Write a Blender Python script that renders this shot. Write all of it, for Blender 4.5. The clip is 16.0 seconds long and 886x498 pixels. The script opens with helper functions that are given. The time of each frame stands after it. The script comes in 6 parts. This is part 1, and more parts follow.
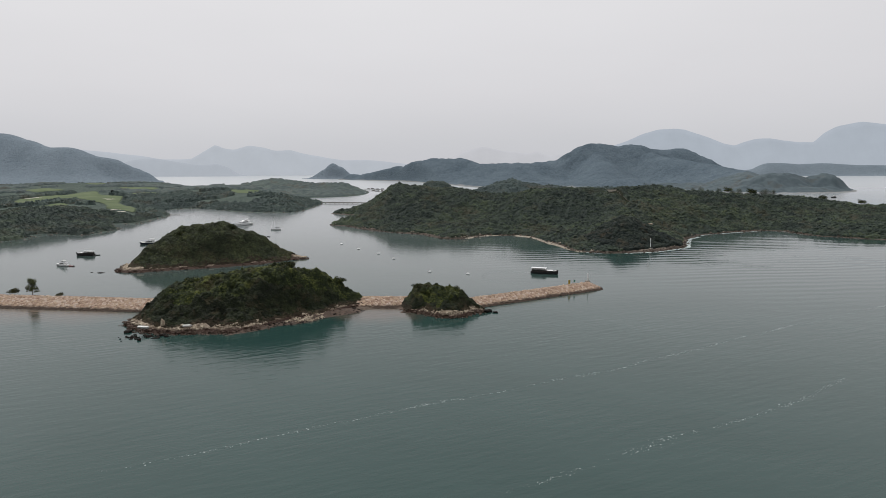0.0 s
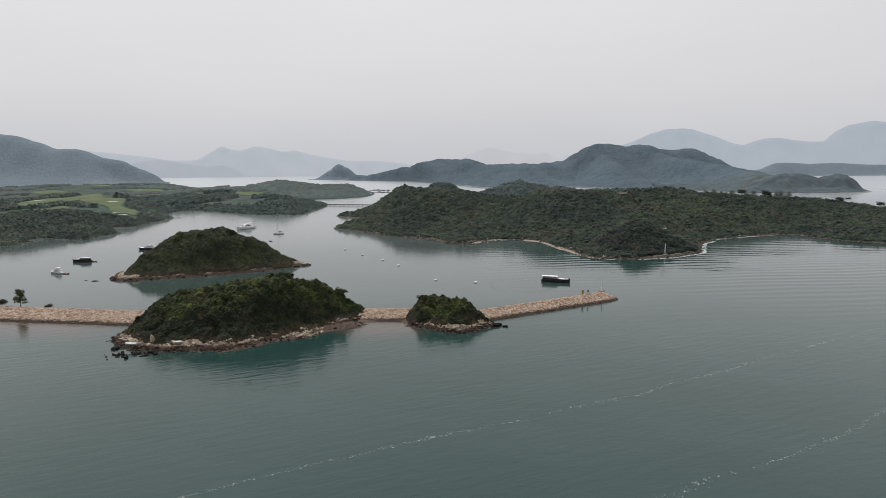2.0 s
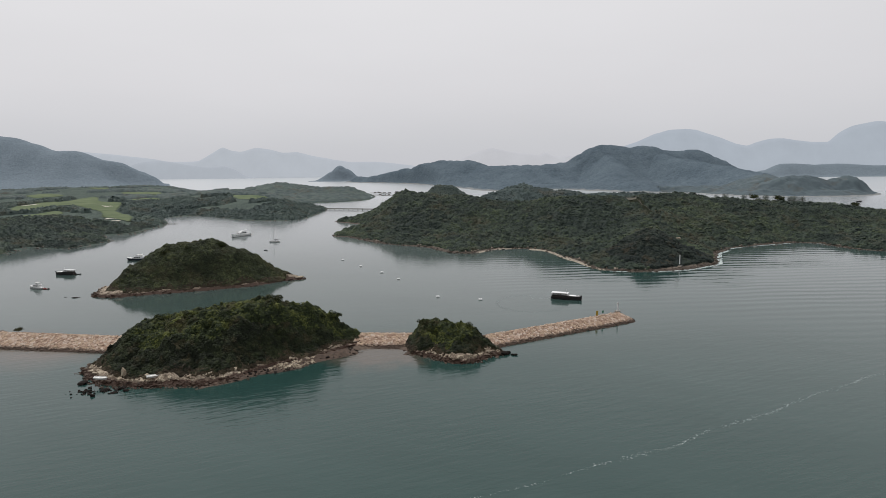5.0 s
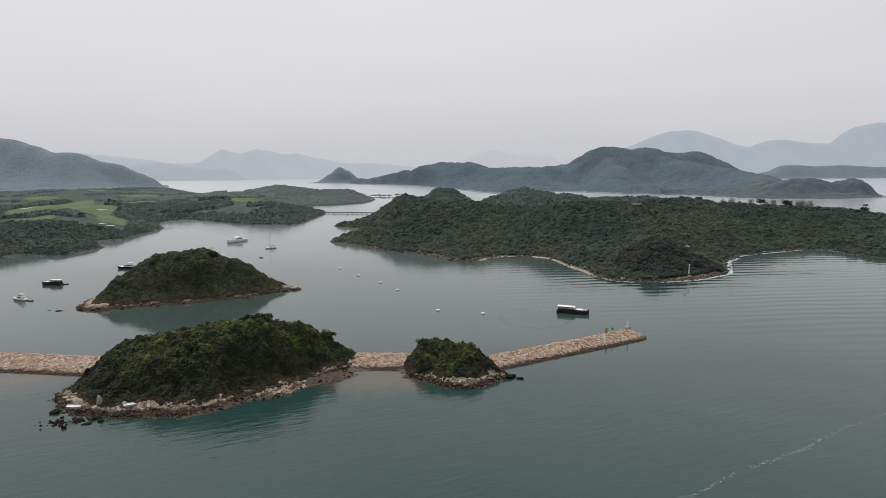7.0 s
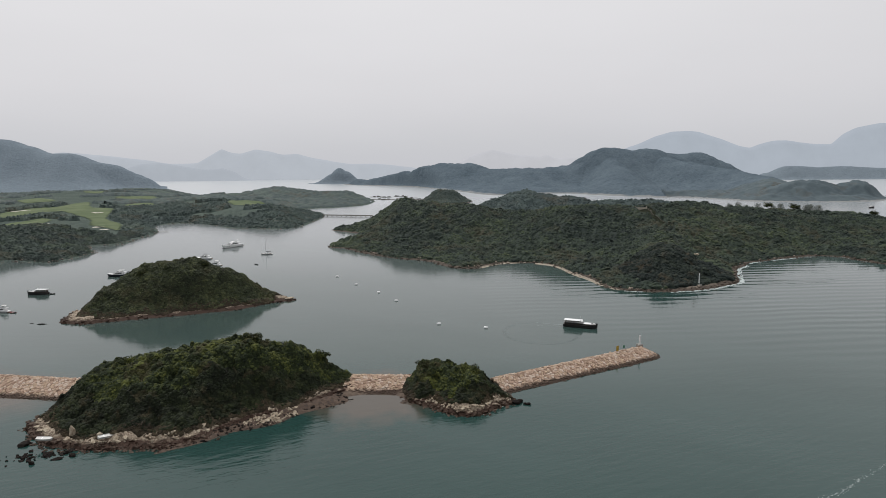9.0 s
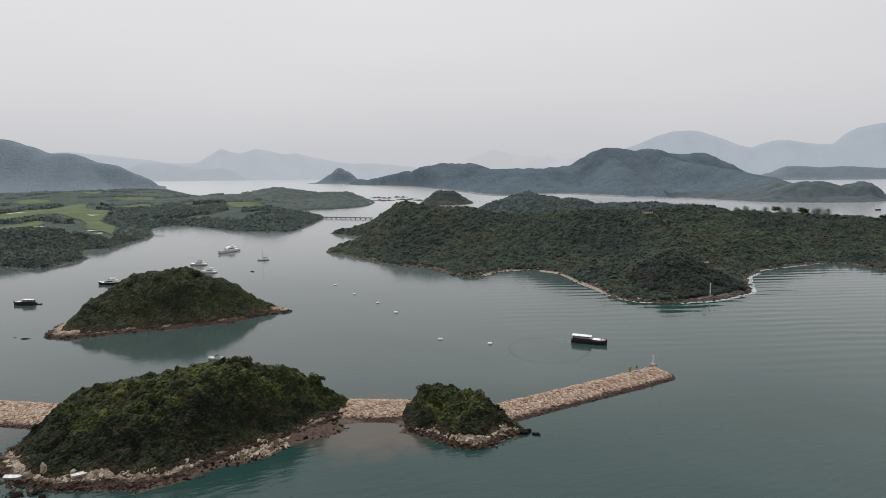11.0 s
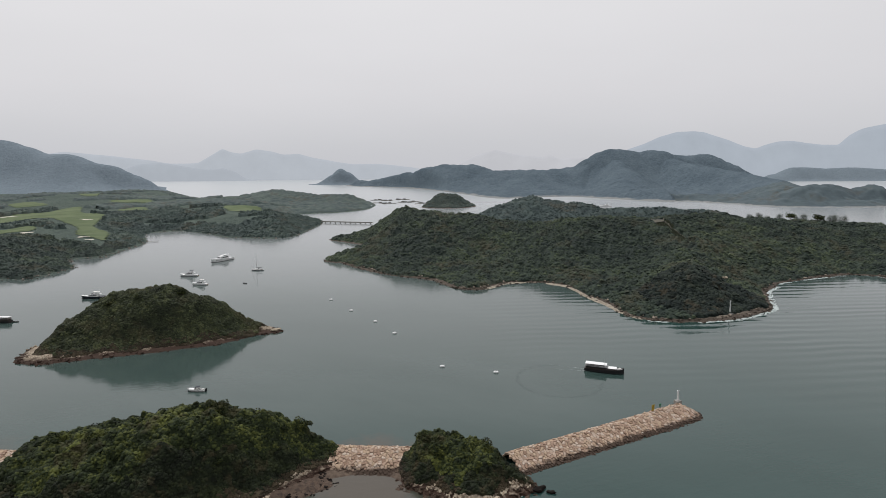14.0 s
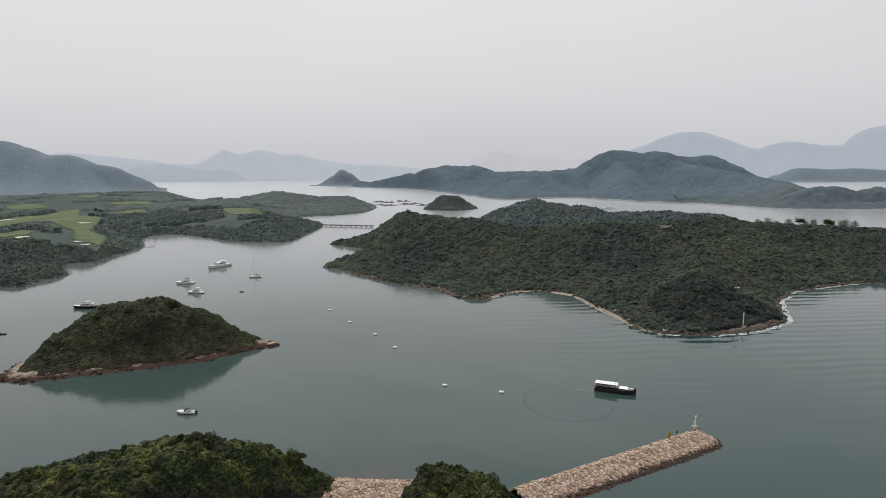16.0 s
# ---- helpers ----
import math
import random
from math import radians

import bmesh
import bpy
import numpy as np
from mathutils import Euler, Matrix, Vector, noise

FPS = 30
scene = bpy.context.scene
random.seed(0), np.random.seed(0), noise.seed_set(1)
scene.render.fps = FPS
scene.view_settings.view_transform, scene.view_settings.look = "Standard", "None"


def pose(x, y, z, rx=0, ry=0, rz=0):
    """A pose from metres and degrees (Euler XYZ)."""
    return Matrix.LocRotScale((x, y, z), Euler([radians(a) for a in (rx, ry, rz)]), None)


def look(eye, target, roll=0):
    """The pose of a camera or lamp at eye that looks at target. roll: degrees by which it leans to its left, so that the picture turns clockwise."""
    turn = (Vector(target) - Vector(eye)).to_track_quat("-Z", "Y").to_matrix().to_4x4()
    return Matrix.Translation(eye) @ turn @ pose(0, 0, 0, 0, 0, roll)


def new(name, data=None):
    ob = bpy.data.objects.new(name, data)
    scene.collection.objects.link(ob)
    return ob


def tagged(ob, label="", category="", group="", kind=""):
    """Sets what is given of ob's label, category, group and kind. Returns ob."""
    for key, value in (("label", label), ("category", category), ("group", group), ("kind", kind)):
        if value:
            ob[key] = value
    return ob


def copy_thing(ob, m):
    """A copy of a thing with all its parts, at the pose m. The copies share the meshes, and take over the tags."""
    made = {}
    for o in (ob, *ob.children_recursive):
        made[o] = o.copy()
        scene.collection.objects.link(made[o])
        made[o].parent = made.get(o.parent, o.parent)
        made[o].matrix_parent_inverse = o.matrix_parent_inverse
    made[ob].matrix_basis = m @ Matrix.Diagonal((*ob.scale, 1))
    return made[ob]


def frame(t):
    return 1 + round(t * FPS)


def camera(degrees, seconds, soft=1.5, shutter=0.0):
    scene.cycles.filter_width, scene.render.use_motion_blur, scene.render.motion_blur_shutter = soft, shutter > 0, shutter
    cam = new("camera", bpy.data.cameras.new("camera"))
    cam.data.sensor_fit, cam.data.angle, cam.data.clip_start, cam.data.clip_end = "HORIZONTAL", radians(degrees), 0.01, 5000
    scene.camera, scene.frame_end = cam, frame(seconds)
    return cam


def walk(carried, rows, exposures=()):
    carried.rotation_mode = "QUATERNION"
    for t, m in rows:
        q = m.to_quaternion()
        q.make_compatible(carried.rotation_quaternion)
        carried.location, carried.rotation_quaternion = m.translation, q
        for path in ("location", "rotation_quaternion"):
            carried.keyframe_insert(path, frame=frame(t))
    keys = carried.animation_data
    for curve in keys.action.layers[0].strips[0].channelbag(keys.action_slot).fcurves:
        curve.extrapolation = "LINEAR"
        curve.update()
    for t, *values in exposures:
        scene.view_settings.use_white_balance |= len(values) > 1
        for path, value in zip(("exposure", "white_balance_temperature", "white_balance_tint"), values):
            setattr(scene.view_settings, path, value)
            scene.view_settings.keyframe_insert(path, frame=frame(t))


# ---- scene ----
cam = camera(75.1, 16.0, soft=0.65)
# seconds, x, y, height over the sea, yaw to the left, pitch, lean to the left
ROWS = [
    (0.0, 0.00, 0.00, 70.00, -0.000, -8.227, -0.298),
    (0.5, -0.17, 4.09, 70.34, 0.568, -8.232, -0.351),
    (1.0, -0.13, 8.17, 70.87, 0.678, -8.188, -0.390),
    (1.5, -0.03, 12.20, 71.55, 0.615, -8.167, -0.391),
    (2.0, -0.16, 16.21, 72.21, 0.630, -8.203, -0.430),
    (2.5, -0.34, 20.22, 72.98, 0.644, -8.225, -0.442),
    (3.0, -0.53, 24.29, 73.94, 0.677, -8.203, -0.443),
    (3.5, -0.67, 28.36, 74.91, 0.683, -8.171, -0.457),
    (4.0, -0.79, 32.42, 75.71, 0.720, -8.172, -0.477),
    (6.5, -1.03, 52.49, 79.94, 0.851, -8.102, -0.504),
    (7.0, -1.16, 56.47, 80.92, 0.841, -8.069, -0.491),
    (7.5, -1.31, 60.42, 81.70, 0.846, -8.061, -0.486),
    (8.0, -1.45, 64.37, 82.54, 0.851, -8.050, -0.478),
    (8.5, -1.66, 68.34, 83.45, 0.858, -8.061, -0.471),
    (9.0, -1.97, 72.28, 84.44, 0.831, -8.055, -0.477),
    (11.5, -3.02, 91.57, 89.90, 0.886, -8.164, -0.435),
    (12.0, -3.08, 95.95, 90.85, 0.905, -8.171, -0.415),
    (12.5, -3.22, 100.28, 91.80, 0.941, -8.153, -0.407),
    (13.0, -3.19, 104.47, 92.71, 0.972, -8.144, -0.380),
    (13.5, -3.22, 108.50, 93.67, 1.008, -8.162, -0.371),
    (14.0, -3.42, 112.36, 94.74, 1.043, -8.154, -0.390),
    (14.5, -3.62, 116.06, 95.88, 1.078, -8.116, -0.427),
    (15.0, -3.67, 119.50, 96.94, 1.085, -8.109, -0.422),
    (15.5, -3.85, 122.71, 97.92, 1.112, -8.132, -0.406),
    (16.0, -4.19, 125.80, 98.90, 1.193, -8.145, -0.379),
]
walk(cam, [(t, pose(x, y, z, 90 + p, 0, w) @ pose(0, 0, 0, 0, 0, r)) for t, x, y, z, w, p, r in ROWS])


# ---------------------------------------------------------------- light
def overcast_world():
    w = bpy.data.worlds.new("overcast_sky")
    w.use_nodes = True
    n, l = w.node_tree.nodes, w.node_tree.links
    n.clear()
    out, bg = n.new("ShaderNodeOutputWorld"), n.new("ShaderNodeBackground")
    sky = n.new("ShaderNodeTexSky")
    sky.sky_type, sky.sun_disc = "NISHITA", False
    sky.sun_elevation, sky.sun_rotation = radians(57), radians(-40)
    sky.dust_density, sky.air_density = 6.0, 1.0
    thin = n.new("ShaderNodeHueSaturation")
    thin.inputs["Saturation"].default_value, thin.inputs["Value"].default_value = 0.25, 0.10
    l.new(sky.outputs[0], thin.inputs["Color"])
    co, sep, ramp = n.new("ShaderNodeTexCoord"), n.new("ShaderNodeSeparateXYZ"), n.new("ShaderNodeValToRGB")
    l.new(co.outputs["Generated"], sep.inputs[0])
    l.new(sep.outputs["Z"], ramp.inputs[0])
    stops = ((0.0, (0.570, 0.575, 0.608)), (0.04, (0.590, 0.595, 0.623)), (0.12, (0.660, 0.655, 0.679)), (0.30, (0.735, 0.728, 0.745)), (0.5, (0.93, 0.94, 0.975)), (1.0, (1.34, 1.36, 1.41)))
    while len(ramp.color_ramp.elements) < len(stops):
        ramp.color_ramp.elements.new(0.5)
    for e, (p, c) in zip(ramp.color_ramp.elements, stops):
        e.position, e.color = p, (*c, 1)
    cloud = n.new("ShaderNodeTexNoise")
    cloud.inputs["Scale"].default_value, cloud.inputs["Detail"].default_value = 2.2, 4
    mp = n.new("ShaderNodeMapping")
    mp.inputs["Scale"].default_value = (1, 1, 3.5)
    l.new(co.outputs["Generated"], mp.inputs[0])
    l.new(mp.outputs[0], cloud.inputs["Vector"])
    rng = n.new("ShaderNodeMapRange")
    rng.inputs["To Min"].default_value, rng.inputs["To Max"].default_value = 0.95, 1.04
    l.new(cloud.outputs["Fac"], rng.inputs["Value"])
    mul = n.new("ShaderNodeVectorMath")
    mul.operation = "SCALE"
    l.new(ramp.outputs[0], mul.inputs[0])
    side = n.new("ShaderNodeMapRange")
    side.inputs["From Min"].default_value, side.inputs["From Max"].default_value = -1.0, 0.7
    side.inputs["To Min"].default_value, side.inputs["To Max"].default_value = 0.50, 1.0
    l.new(sep.outputs["Y"], side.inputs["Value"])
    both = n.new("ShaderNodeMath")
    both.operation = "MULTIPLY"
    l.new(rng.outputs[0], both.inputs[0])
    l.new(side.outputs[0], both.inputs[1])
    l.new(both.outputs[0], mul.inputs["Scale"])
    mix = n.new("ShaderNodeMix")
    mix.data_type = "RGBA"
    mix.inputs["Factor"].default_value = 0.92
    l.new(thin.outputs[0], mix.inputs["A"])
    l.new(mul.outputs[0], mix.inputs["B"])
    l.new(mix.outputs["Result"], bg.inputs["Color"])
    bg.inputs["Strength"].default_value = SKY
    l.new(bg.outputs[0], out.inputs[0])
    scene.world = w


SKY = 1.075
overcast_world()
sun = new("sun", bpy.data.lights.new("sun", "SUN"))
sun.data.energy, sun.data.angle, sun.data.color = 1.4, radians(18), (1.0, 0.97, 0.93)
sun.matrix_world = look((0, 0, 500), (210, -250, 0))


# ---------------------------------------------------------------- materials
class Mat:
    """A small builder round one Principled material."""

    def __init__(self, name, rough=0.8, metal=0.0, spec=0.3):
        self.m = bpy.data.materials.new(name)
        self.m.use_nodes = True
        self.n, self.l = self.m.node_tree.nodes, self.m.node_tree.links
        self.b = self.n["Principled BSDF"]
        self.b.inputs["Roughness"].default_value = rough
        self.b.inputs["Metallic"].default_value = metal
        self.b.inputs["Specular IOR Level"].default_value = spec
        self.co = self.n.new("ShaderNodeTexCoord")
        self.geo = self.n.new("ShaderNodeNewGeometry")

    def noise(self, scale, detail=4.0, rough=0.55, stretch=(1, 1, 1), turn=0.0, world=True):
        mp, t = self.n.new("ShaderNodeMapping"), self.n.new("ShaderNodeTexNoise")
        way = self.n.new("ShaderNodeMapping")
        way.inputs["Rotation"].default_value = (0, 0, turn)
        mp.inputs["Scale"].default_value = stretch
        self.l.new(self.geo.outputs["Position"] if world else self.co.outputs["Object"], way.inputs[0])
        self.l.new(way.outputs[0], mp.inputs[0])
        self.l.new(mp.outputs[0], t.inputs["Vector"])
        t.inputs["Scale"].default_value, t.inputs["Detail"].default_value, t.inputs["Roughness"].default_value = scale, detail, rough
        return t.outputs["Fac"]

    def ramp(self, value, stops):
        r = self.n.new("ShaderNodeValToRGB")
        while len(r.color_ramp.elements) < len(stops):
            r.color_ramp.elements.new(0.5)
        for e, (p, c) in zip(r.color_ramp.elements, stops):
            e.position, e.color = p, (*c, 1) if len(c) == 3 else c
        self.l.new(value, r.inputs[0])
        return r.outputs[0]

    def span(self, value, a, b, c=0.0, d=1.0):
        r = self.n.new("ShaderNodeMapRange")
        for k, v in (("From Min", a), ("From Max", b), ("To Min", c), ("To Max", d)):
            r.inputs[k].default_value = v
        self.l.new(value, r.inputs["Value"])
        return r.outputs[0]

    def math(self, op, a, b):
        r = self.n.new("ShaderNodeMath")
        r.operation = op
        for s, v in ((r.inputs[0], a), (r.inputs[1], b)):
            if isinstance(v, (int, float)):
                s.default_value = v
            else:
                self.l.new(v, s)
        return r.outputs[0]

    def mix(self, fac, a, b, how="MIX"):
        r = self.n.new("ShaderNodeMix")
        r.data_type, r.blend_type = "RGBA", how
        for s, v in ((r.inputs["Factor"], fac), (r.inputs["A"], a), (r.inputs["B"], b)):
            if isinstance(v, (int, float)):
                s.default_value = v
            elif isinstance(v, tuple):
                s.default_value = (*v, 1)
            else:
                self.l.new(v, s)
        return r.outputs["Result"]

    def height(self):
        s = self.n.new("ShaderNodeSeparateXYZ")
        self.l.new(self.geo.outputs["Position"], s.inputs[0])
        return s.outputs["Z"]

    def colour(self, c):
        if isinstance(c, tuple):
            self.b.inputs["Base Color"].default_value = (*c, 1)
        else:
            self.l.new(c, self.b.inputs["Base Color"])
        return self

    def bump(self, value, strength, metres):
        r = self.n.new("ShaderNodeBump")
        r.inputs["Strength"].default_value, r.inputs["Distance"].default_value = strength, metres
        self.l.new(value, r.inputs["Height"])
        if self.b.inputs["Normal"].is_linked:
            self.l.new(self.b.inputs["Normal"].links[0].from_socket, r.inputs["Normal"])
        self.l.new(r.outputs[0], self.b.inputs["Normal"])
        return self


def sea_material():
    m = Mat("sea_water", rough=0.2, spec=0.5)
    drift = m.noise(0.012, 5, 0.6, (1, 2.2, 1), 0.5)
    open_sea = m.ramp(drift, ((0.3, (0.014, 0.040, 0.035)), (0.7, (0.021, 0.050, 0.045))))
    # swell bending into the beach beside the headland, crests nearly along x
    swell = m.n.new("ShaderNodeTexWave")
    swell.wave_type, swell.bands_direction = "BANDS", "Y"
    mp = m.n.new("ShaderNodeMapping")
    mp.inputs["Rotation"].default_value = (0, 0, radians(-5))
    m.l.new(m.geo.outputs["Position"], mp.inputs[0])
    m.l.new(mp.outputs[0], swell.inputs["Vector"])
    for k, v in (("Scale", 0.032), ("Distortion", 4.5), ("Detail", 4.0), ("Detail Scale", 0.6)):
        swell.inputs[k].default_value = v
    far = m.n.new("ShaderNodeVectorMath")
    far.operation = "DISTANCE"
    far.inputs[1].default_value = (215, 465, 0)
    m.l.new(m.geo.outputs["Position"], far.inputs[0])
    bay = m.span(far.outputs["Value"], 70.0, 210.0, 1.0, 0.04)
    patch = m.span(m.noise(0.012, 3, 0.5, (1, 1.6, 1)), 0.40, 0.60, 0.25, 1.0)
    sep = m.n.new("ShaderNodeSeparateXYZ")
    m.l.new(m.geo.outputs["Position"], sep.inputs[0])
    # the open water is choppier than the sheltered inner channels
    chop = m.span(sep.outputs["Y"], 225.0, 330.0, 1.0, 0.36)
    # silt clouds the sheltered bay
    shelter = m.math("MULTIPLY", m.span(sep.outputs["Y"], 262.0, 330.0), m.math("MAXIMUM", m.span(sep.outputs["X"], 120.0, 30.0), m.span(sep.outputs["Y"], 600.0, 900.0)))
    silt = m.mix(shelter, open_sea, m.ramp(drift, ((0.3, (0.040, 0.063, 0.057)), (0.7, (0.053, 0.077, 0.071)))))
    # sky glare on the far channels, painted as paler and more metallic water
    painted_sheen = m.span(sep.outputs["Y"], 500.0, 1500.0, 0.0, 0.50)
    # sand shows brown through the shallows off the small beach and below the long breakwater
    wash = m.span(m.noise(0.12, 4, 0.6), 0.3, 0.7, -5.0, 5.0)
    for at, wide, deep in (((-30, 278, 0), 14.0, 30.0), ((-172, 277, 0), 6.0, 30.0), ((-205, 281, 0), 8.0, 34.0), ((-240, 286, 0), 8.0, 34.0)):
        off = m.n.new("ShaderNodeVectorMath")
        off.operation = "DISTANCE"
        off.inputs[1].default_value = at
        m.l.new(m.geo.outputs["Position"], off.inputs[0])
        silt = m.mix(m.span(m.math("ADD", off.outputs["Value"], wash), wide, deep, 0.85, 0.0), silt, (0.085, 0.066, 0.050))
    m.colour(m.mix(painted_sheen, silt, (0.80, 0.82, 0.85)))
    m.l.new(painted_sheen, m.b.inputs["Metallic"])
    m.bump(m.math("MULTIPLY", m.math("MULTIPLY", swell.outputs["Fac"], patch), bay), 0.22, 0.7)
    calm = m.span(sep.outputs["Y"], 225.0, 330.0, 1.0, 0.15)
    gust = m.span(m.noise(0.02, 3, 0.5, (1, 1.5, 1), 0.3), 0.35, 0.65, 0.45, 1.0)
    m.bump(m.math("MULTIPLY", m.math("MULTIPLY", m.noise(0.16, 3, 0.5, (0.6, 2.4, 1), -0.42), calm), gust), 0.55, 0.36)
    m.bump(m.math("MULTIPLY", m.noise(0.42, 4, 0.6, (0.8, 1.9, 1), -0.15), chop), 0.45, 0.13)
    m.bump(m.math("MULTIPLY", m.noise(1.4, 3, 0.6, (0.9, 1.5, 1), 0.1), chop), 0.4, 0.03)
    near = m.span(sep.outputs["Y"], 500.0, 1700.0, 0.08, 0.28)
    # IOR climbs with y only to brighten the sky's reflection on farther water
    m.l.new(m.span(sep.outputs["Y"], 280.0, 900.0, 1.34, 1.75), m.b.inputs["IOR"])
    m.l.new(near, m.b.inputs["Roughness"])
    return m.m


def foliage_material(name, dark, mid, light, head, patch, grain=0.32):
    """Leaves: each spray, each tree head and each stand of trees has its own tone."""
    m = Mat(name, rough=0.75, spec=0.12)
    cell = m.n.new("ShaderNodeTexVoronoi")
    cell.inputs["Scale"].default_value = 1.0 / head
    m.l.new(m.geo.outputs["Position"], cell.inputs["Vector"])
    one = m.n.new("ShaderNodeSeparateColor")
    m.l.new(cell.outputs["Color"], one.inputs[0])
    stand = m.math("ADD", m.math("MULTIPLY", m.noise(patch, 4, 0.6), 0.55), m.math("MULTIPLY", m.noise(patch * 4.5, 3, 0.55), 0.45))
    tone = m.math("ADD", m.math("MULTIPLY", m.math("SUBTRACT", m.geo.outputs["Random Per Island"], 0.5), grain), m.math("ADD", m.math("MULTIPLY", one.outputs[0], 0.20), 0.18))
    tone = m.math("ADD", tone, m.math("MULTIPLY", m.span(stand, 0.38, 0.62), 0.44))
    green = m.ramp(tone, ((0.20, dark), (0.52, mid), (0.86, light)))
    dry = tuple(a * 0.62 + b * 0.38 for a, b in zip(mid, (0.085, 0.062, 0.034)))
    m.colour(m.mix(m.math("MULTIPLY", m.span(m.noise(patch * 2.1, 3, 0.6), 0.52, 0.66), m.span(one.outputs[1], 0.1, 0.7)), green, dry))
    return m.m


def rock_material(name, wet, low, pale):
    """Wave-washed rock: dark weed and wet stone at the water, pale bare stone over it, soil where the scrub begins."""
    m = Mat(name, rough=0.85, spec=0.25)
    n1, n2 = m.noise(0.35, 6, 0.65), m.noise(1.6, 5, 0.6)
    h = m.math("ADD", m.height(), m.span(n1, 0.3, 0.7, -0.6, 0.6))
    stone = m.mix(m.span(n2, 0.35, 0.65), low, pale)
    band = m.mix(m.span(h, 1.25, 2.0), wet, stone)
    soil = m.mix(m.span(n2, 0.3, 0.7), (0.042, 0.030, 0.018), (0.070, 0.050, 0.028))
    m.colour(m.mix(m.span(h, 4.0, 6.0), band, soil))
    m.bump(n2, 0.7, 0.6)
    return m.m


def boulder_material():
    m = Mat("granite_boulder", rough=0.85, spec=0.25)
    r = m.n.new("ShaderNodeObjectInfo").outputs["Random"]
    r = m.math("FRACT", m.math("ADD", r, m.geo.outputs["Random Per Island"]), 0)
    tone = m.ramp(r, ((0.0, (0.27, 0.175, 0.125)), (0.35, (0.40, 0.285, 0.215)), (0.6, (0.45, 0.335, 0.235)), (0.8, (0.50, 0.385, 0.310)), (1.0, (0.54, 0.45, 0.375))))
    grain = m.noise(2.2, 5, 0.65)
    c = m.mix(m.span(grain, 0.35, 0.7, 0, 0.45), tone, (0.20, 0.145, 0.10))
    h = m.math("ADD", m.height(), m.span(m.noise(0.5, 3), 0.3, 0.7, -0.35, 0.35))
    m.colour(m.mix(m.span(h, 0.65, 1.25), (0.055, 0.036, 0.026), c))
    m.bump(grain, 0.5, 0.12)
    return m.m


SEA = sea_material()
LEAF_NEAR = foliage_material("broadleaf_scrub", (0.009, 0.013, 0.007), (0.025, 0.034, 0.013), (0.104, 0.114, 0.030), 2.0, 0.045)
LEAF_OLIVE = foliage_material("low_evergreen_scrub", (0.016, 0.020, 0.012), (0.038, 0.046, 0.024), (0.092, 0.102, 0.046), 2.6, 0.030)
LEAF_DARK = foliage_material("dense_evergreen", (0.010, 0.015, 0.014), (0.017, 0.024, 0.021), (0.036, 0.046, 0.034), 4.0, 0.03)
LEAF_MID = foliage_material("mixed_woodland", (0.022, 0.031, 0.027), (0.039, 0.053, 0.039), (0.078, 0.097, 0.053), 5.5, 0.012)
# distance haze mixed into the leaf colours: farther woods greyer, bluer and paler
LEAF_FAR = foliage_material("haze_tinted_coast_woodland", (0.032, 0.046, 0.044), (0.052, 0.072, 0.065), (0.088, 0.113, 0.090), 9.0, 0.010, 0.2)
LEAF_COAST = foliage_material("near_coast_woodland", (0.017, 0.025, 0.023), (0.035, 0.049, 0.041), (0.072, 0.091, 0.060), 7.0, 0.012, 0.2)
LEAF_BACK = foliage_material("haze_tinted_back_woodland", (0.040, 0.055, 0.056), (0.057, 0.077, 0.074), (0.084, 0.108, 0.094), 9.0, 0.010, 0.2)
LEAF_HAZE = foliage_material("haze_tinted_islet_woodland", (0.046, 0.062, 0.056), (0.068, 0.088, 0.078), (0.100, 0.120, 0.100), 7.0, 0.02)
LEAF_RANGE = foliage_material("haze_tinted_hill_woods", (0.064, 0.085, 0.096), (0.078, 0.102, 0.112), (0.098, 0.125, 0.132), 14.0, 0.008, 0.2)
LEAF_PALE = foliage_material("feathery_grey_green", (0.11, 0.13, 0.115), (0.16, 0.18, 0.155), (0.21, 0.23, 0.19), 3.0, 0.05)
ROCK_NEAR = rock_material("shore_rock", (0.046, 0.026, 0.018), (0.14, 0.098, 0.066), (0.42, 0.355, 0.275))
ROCK_MID = rock_material("far_shore_rock", (0.075, 0.058, 0.045), (0.20, 0.160, 0.125), (0.42, 0.36, 0.29))
BOULDER = boulder_material()


def plain(name, c, rough=0.5, metal=0.0, var=0.12, spec=0.4):
    m = Mat(name, rough, metal, spec)
    k = m.noise(1.3, 5, 0.6, world=False)
    m.colour(m.mix(m.span(k, 0.3, 0.75, 0, 1), c, tuple(v * (1 - var * 2) for v in c)))
    return m.m


def hill_material(name, a, b, scale, shore=None):
    m = Mat(name, rough=0.95, spec=0.05)
    n1, n2 = m.noise(scale, 6, 0.65), m.noise(scale * 7, 5, 0.6)
    n3 = m.noise(scale * 11, 3, 0.7)
    woods = m.mix(m.span(m.math("ADD", m.math("MULTIPLY", n1, 0.35), m.math("ADD", m.math("MULTIPLY", n2, 0.25), m.math("MULTIPLY", n3, 0.40))), 0.4, 0.6), a, b)
    if shore:
        bare = m.math("MULTIPLY", m.span(m.math("ADD", m.height(), m.span(n1, 0.3, 0.7, -3.0, 3.0)), 2.0, 4.0, 1.0, 0.0), 0.8)
        woods = m.mix(bare, woods, shore)
    m.colour(woods)
    m.bump(n3, 0.8, 5.0)
    m.bump(n2, 0.8, 4.0)
    m.bump(m.noise(scale * 20, 3, 0.6), 0.9, 3.0)
    return m.m


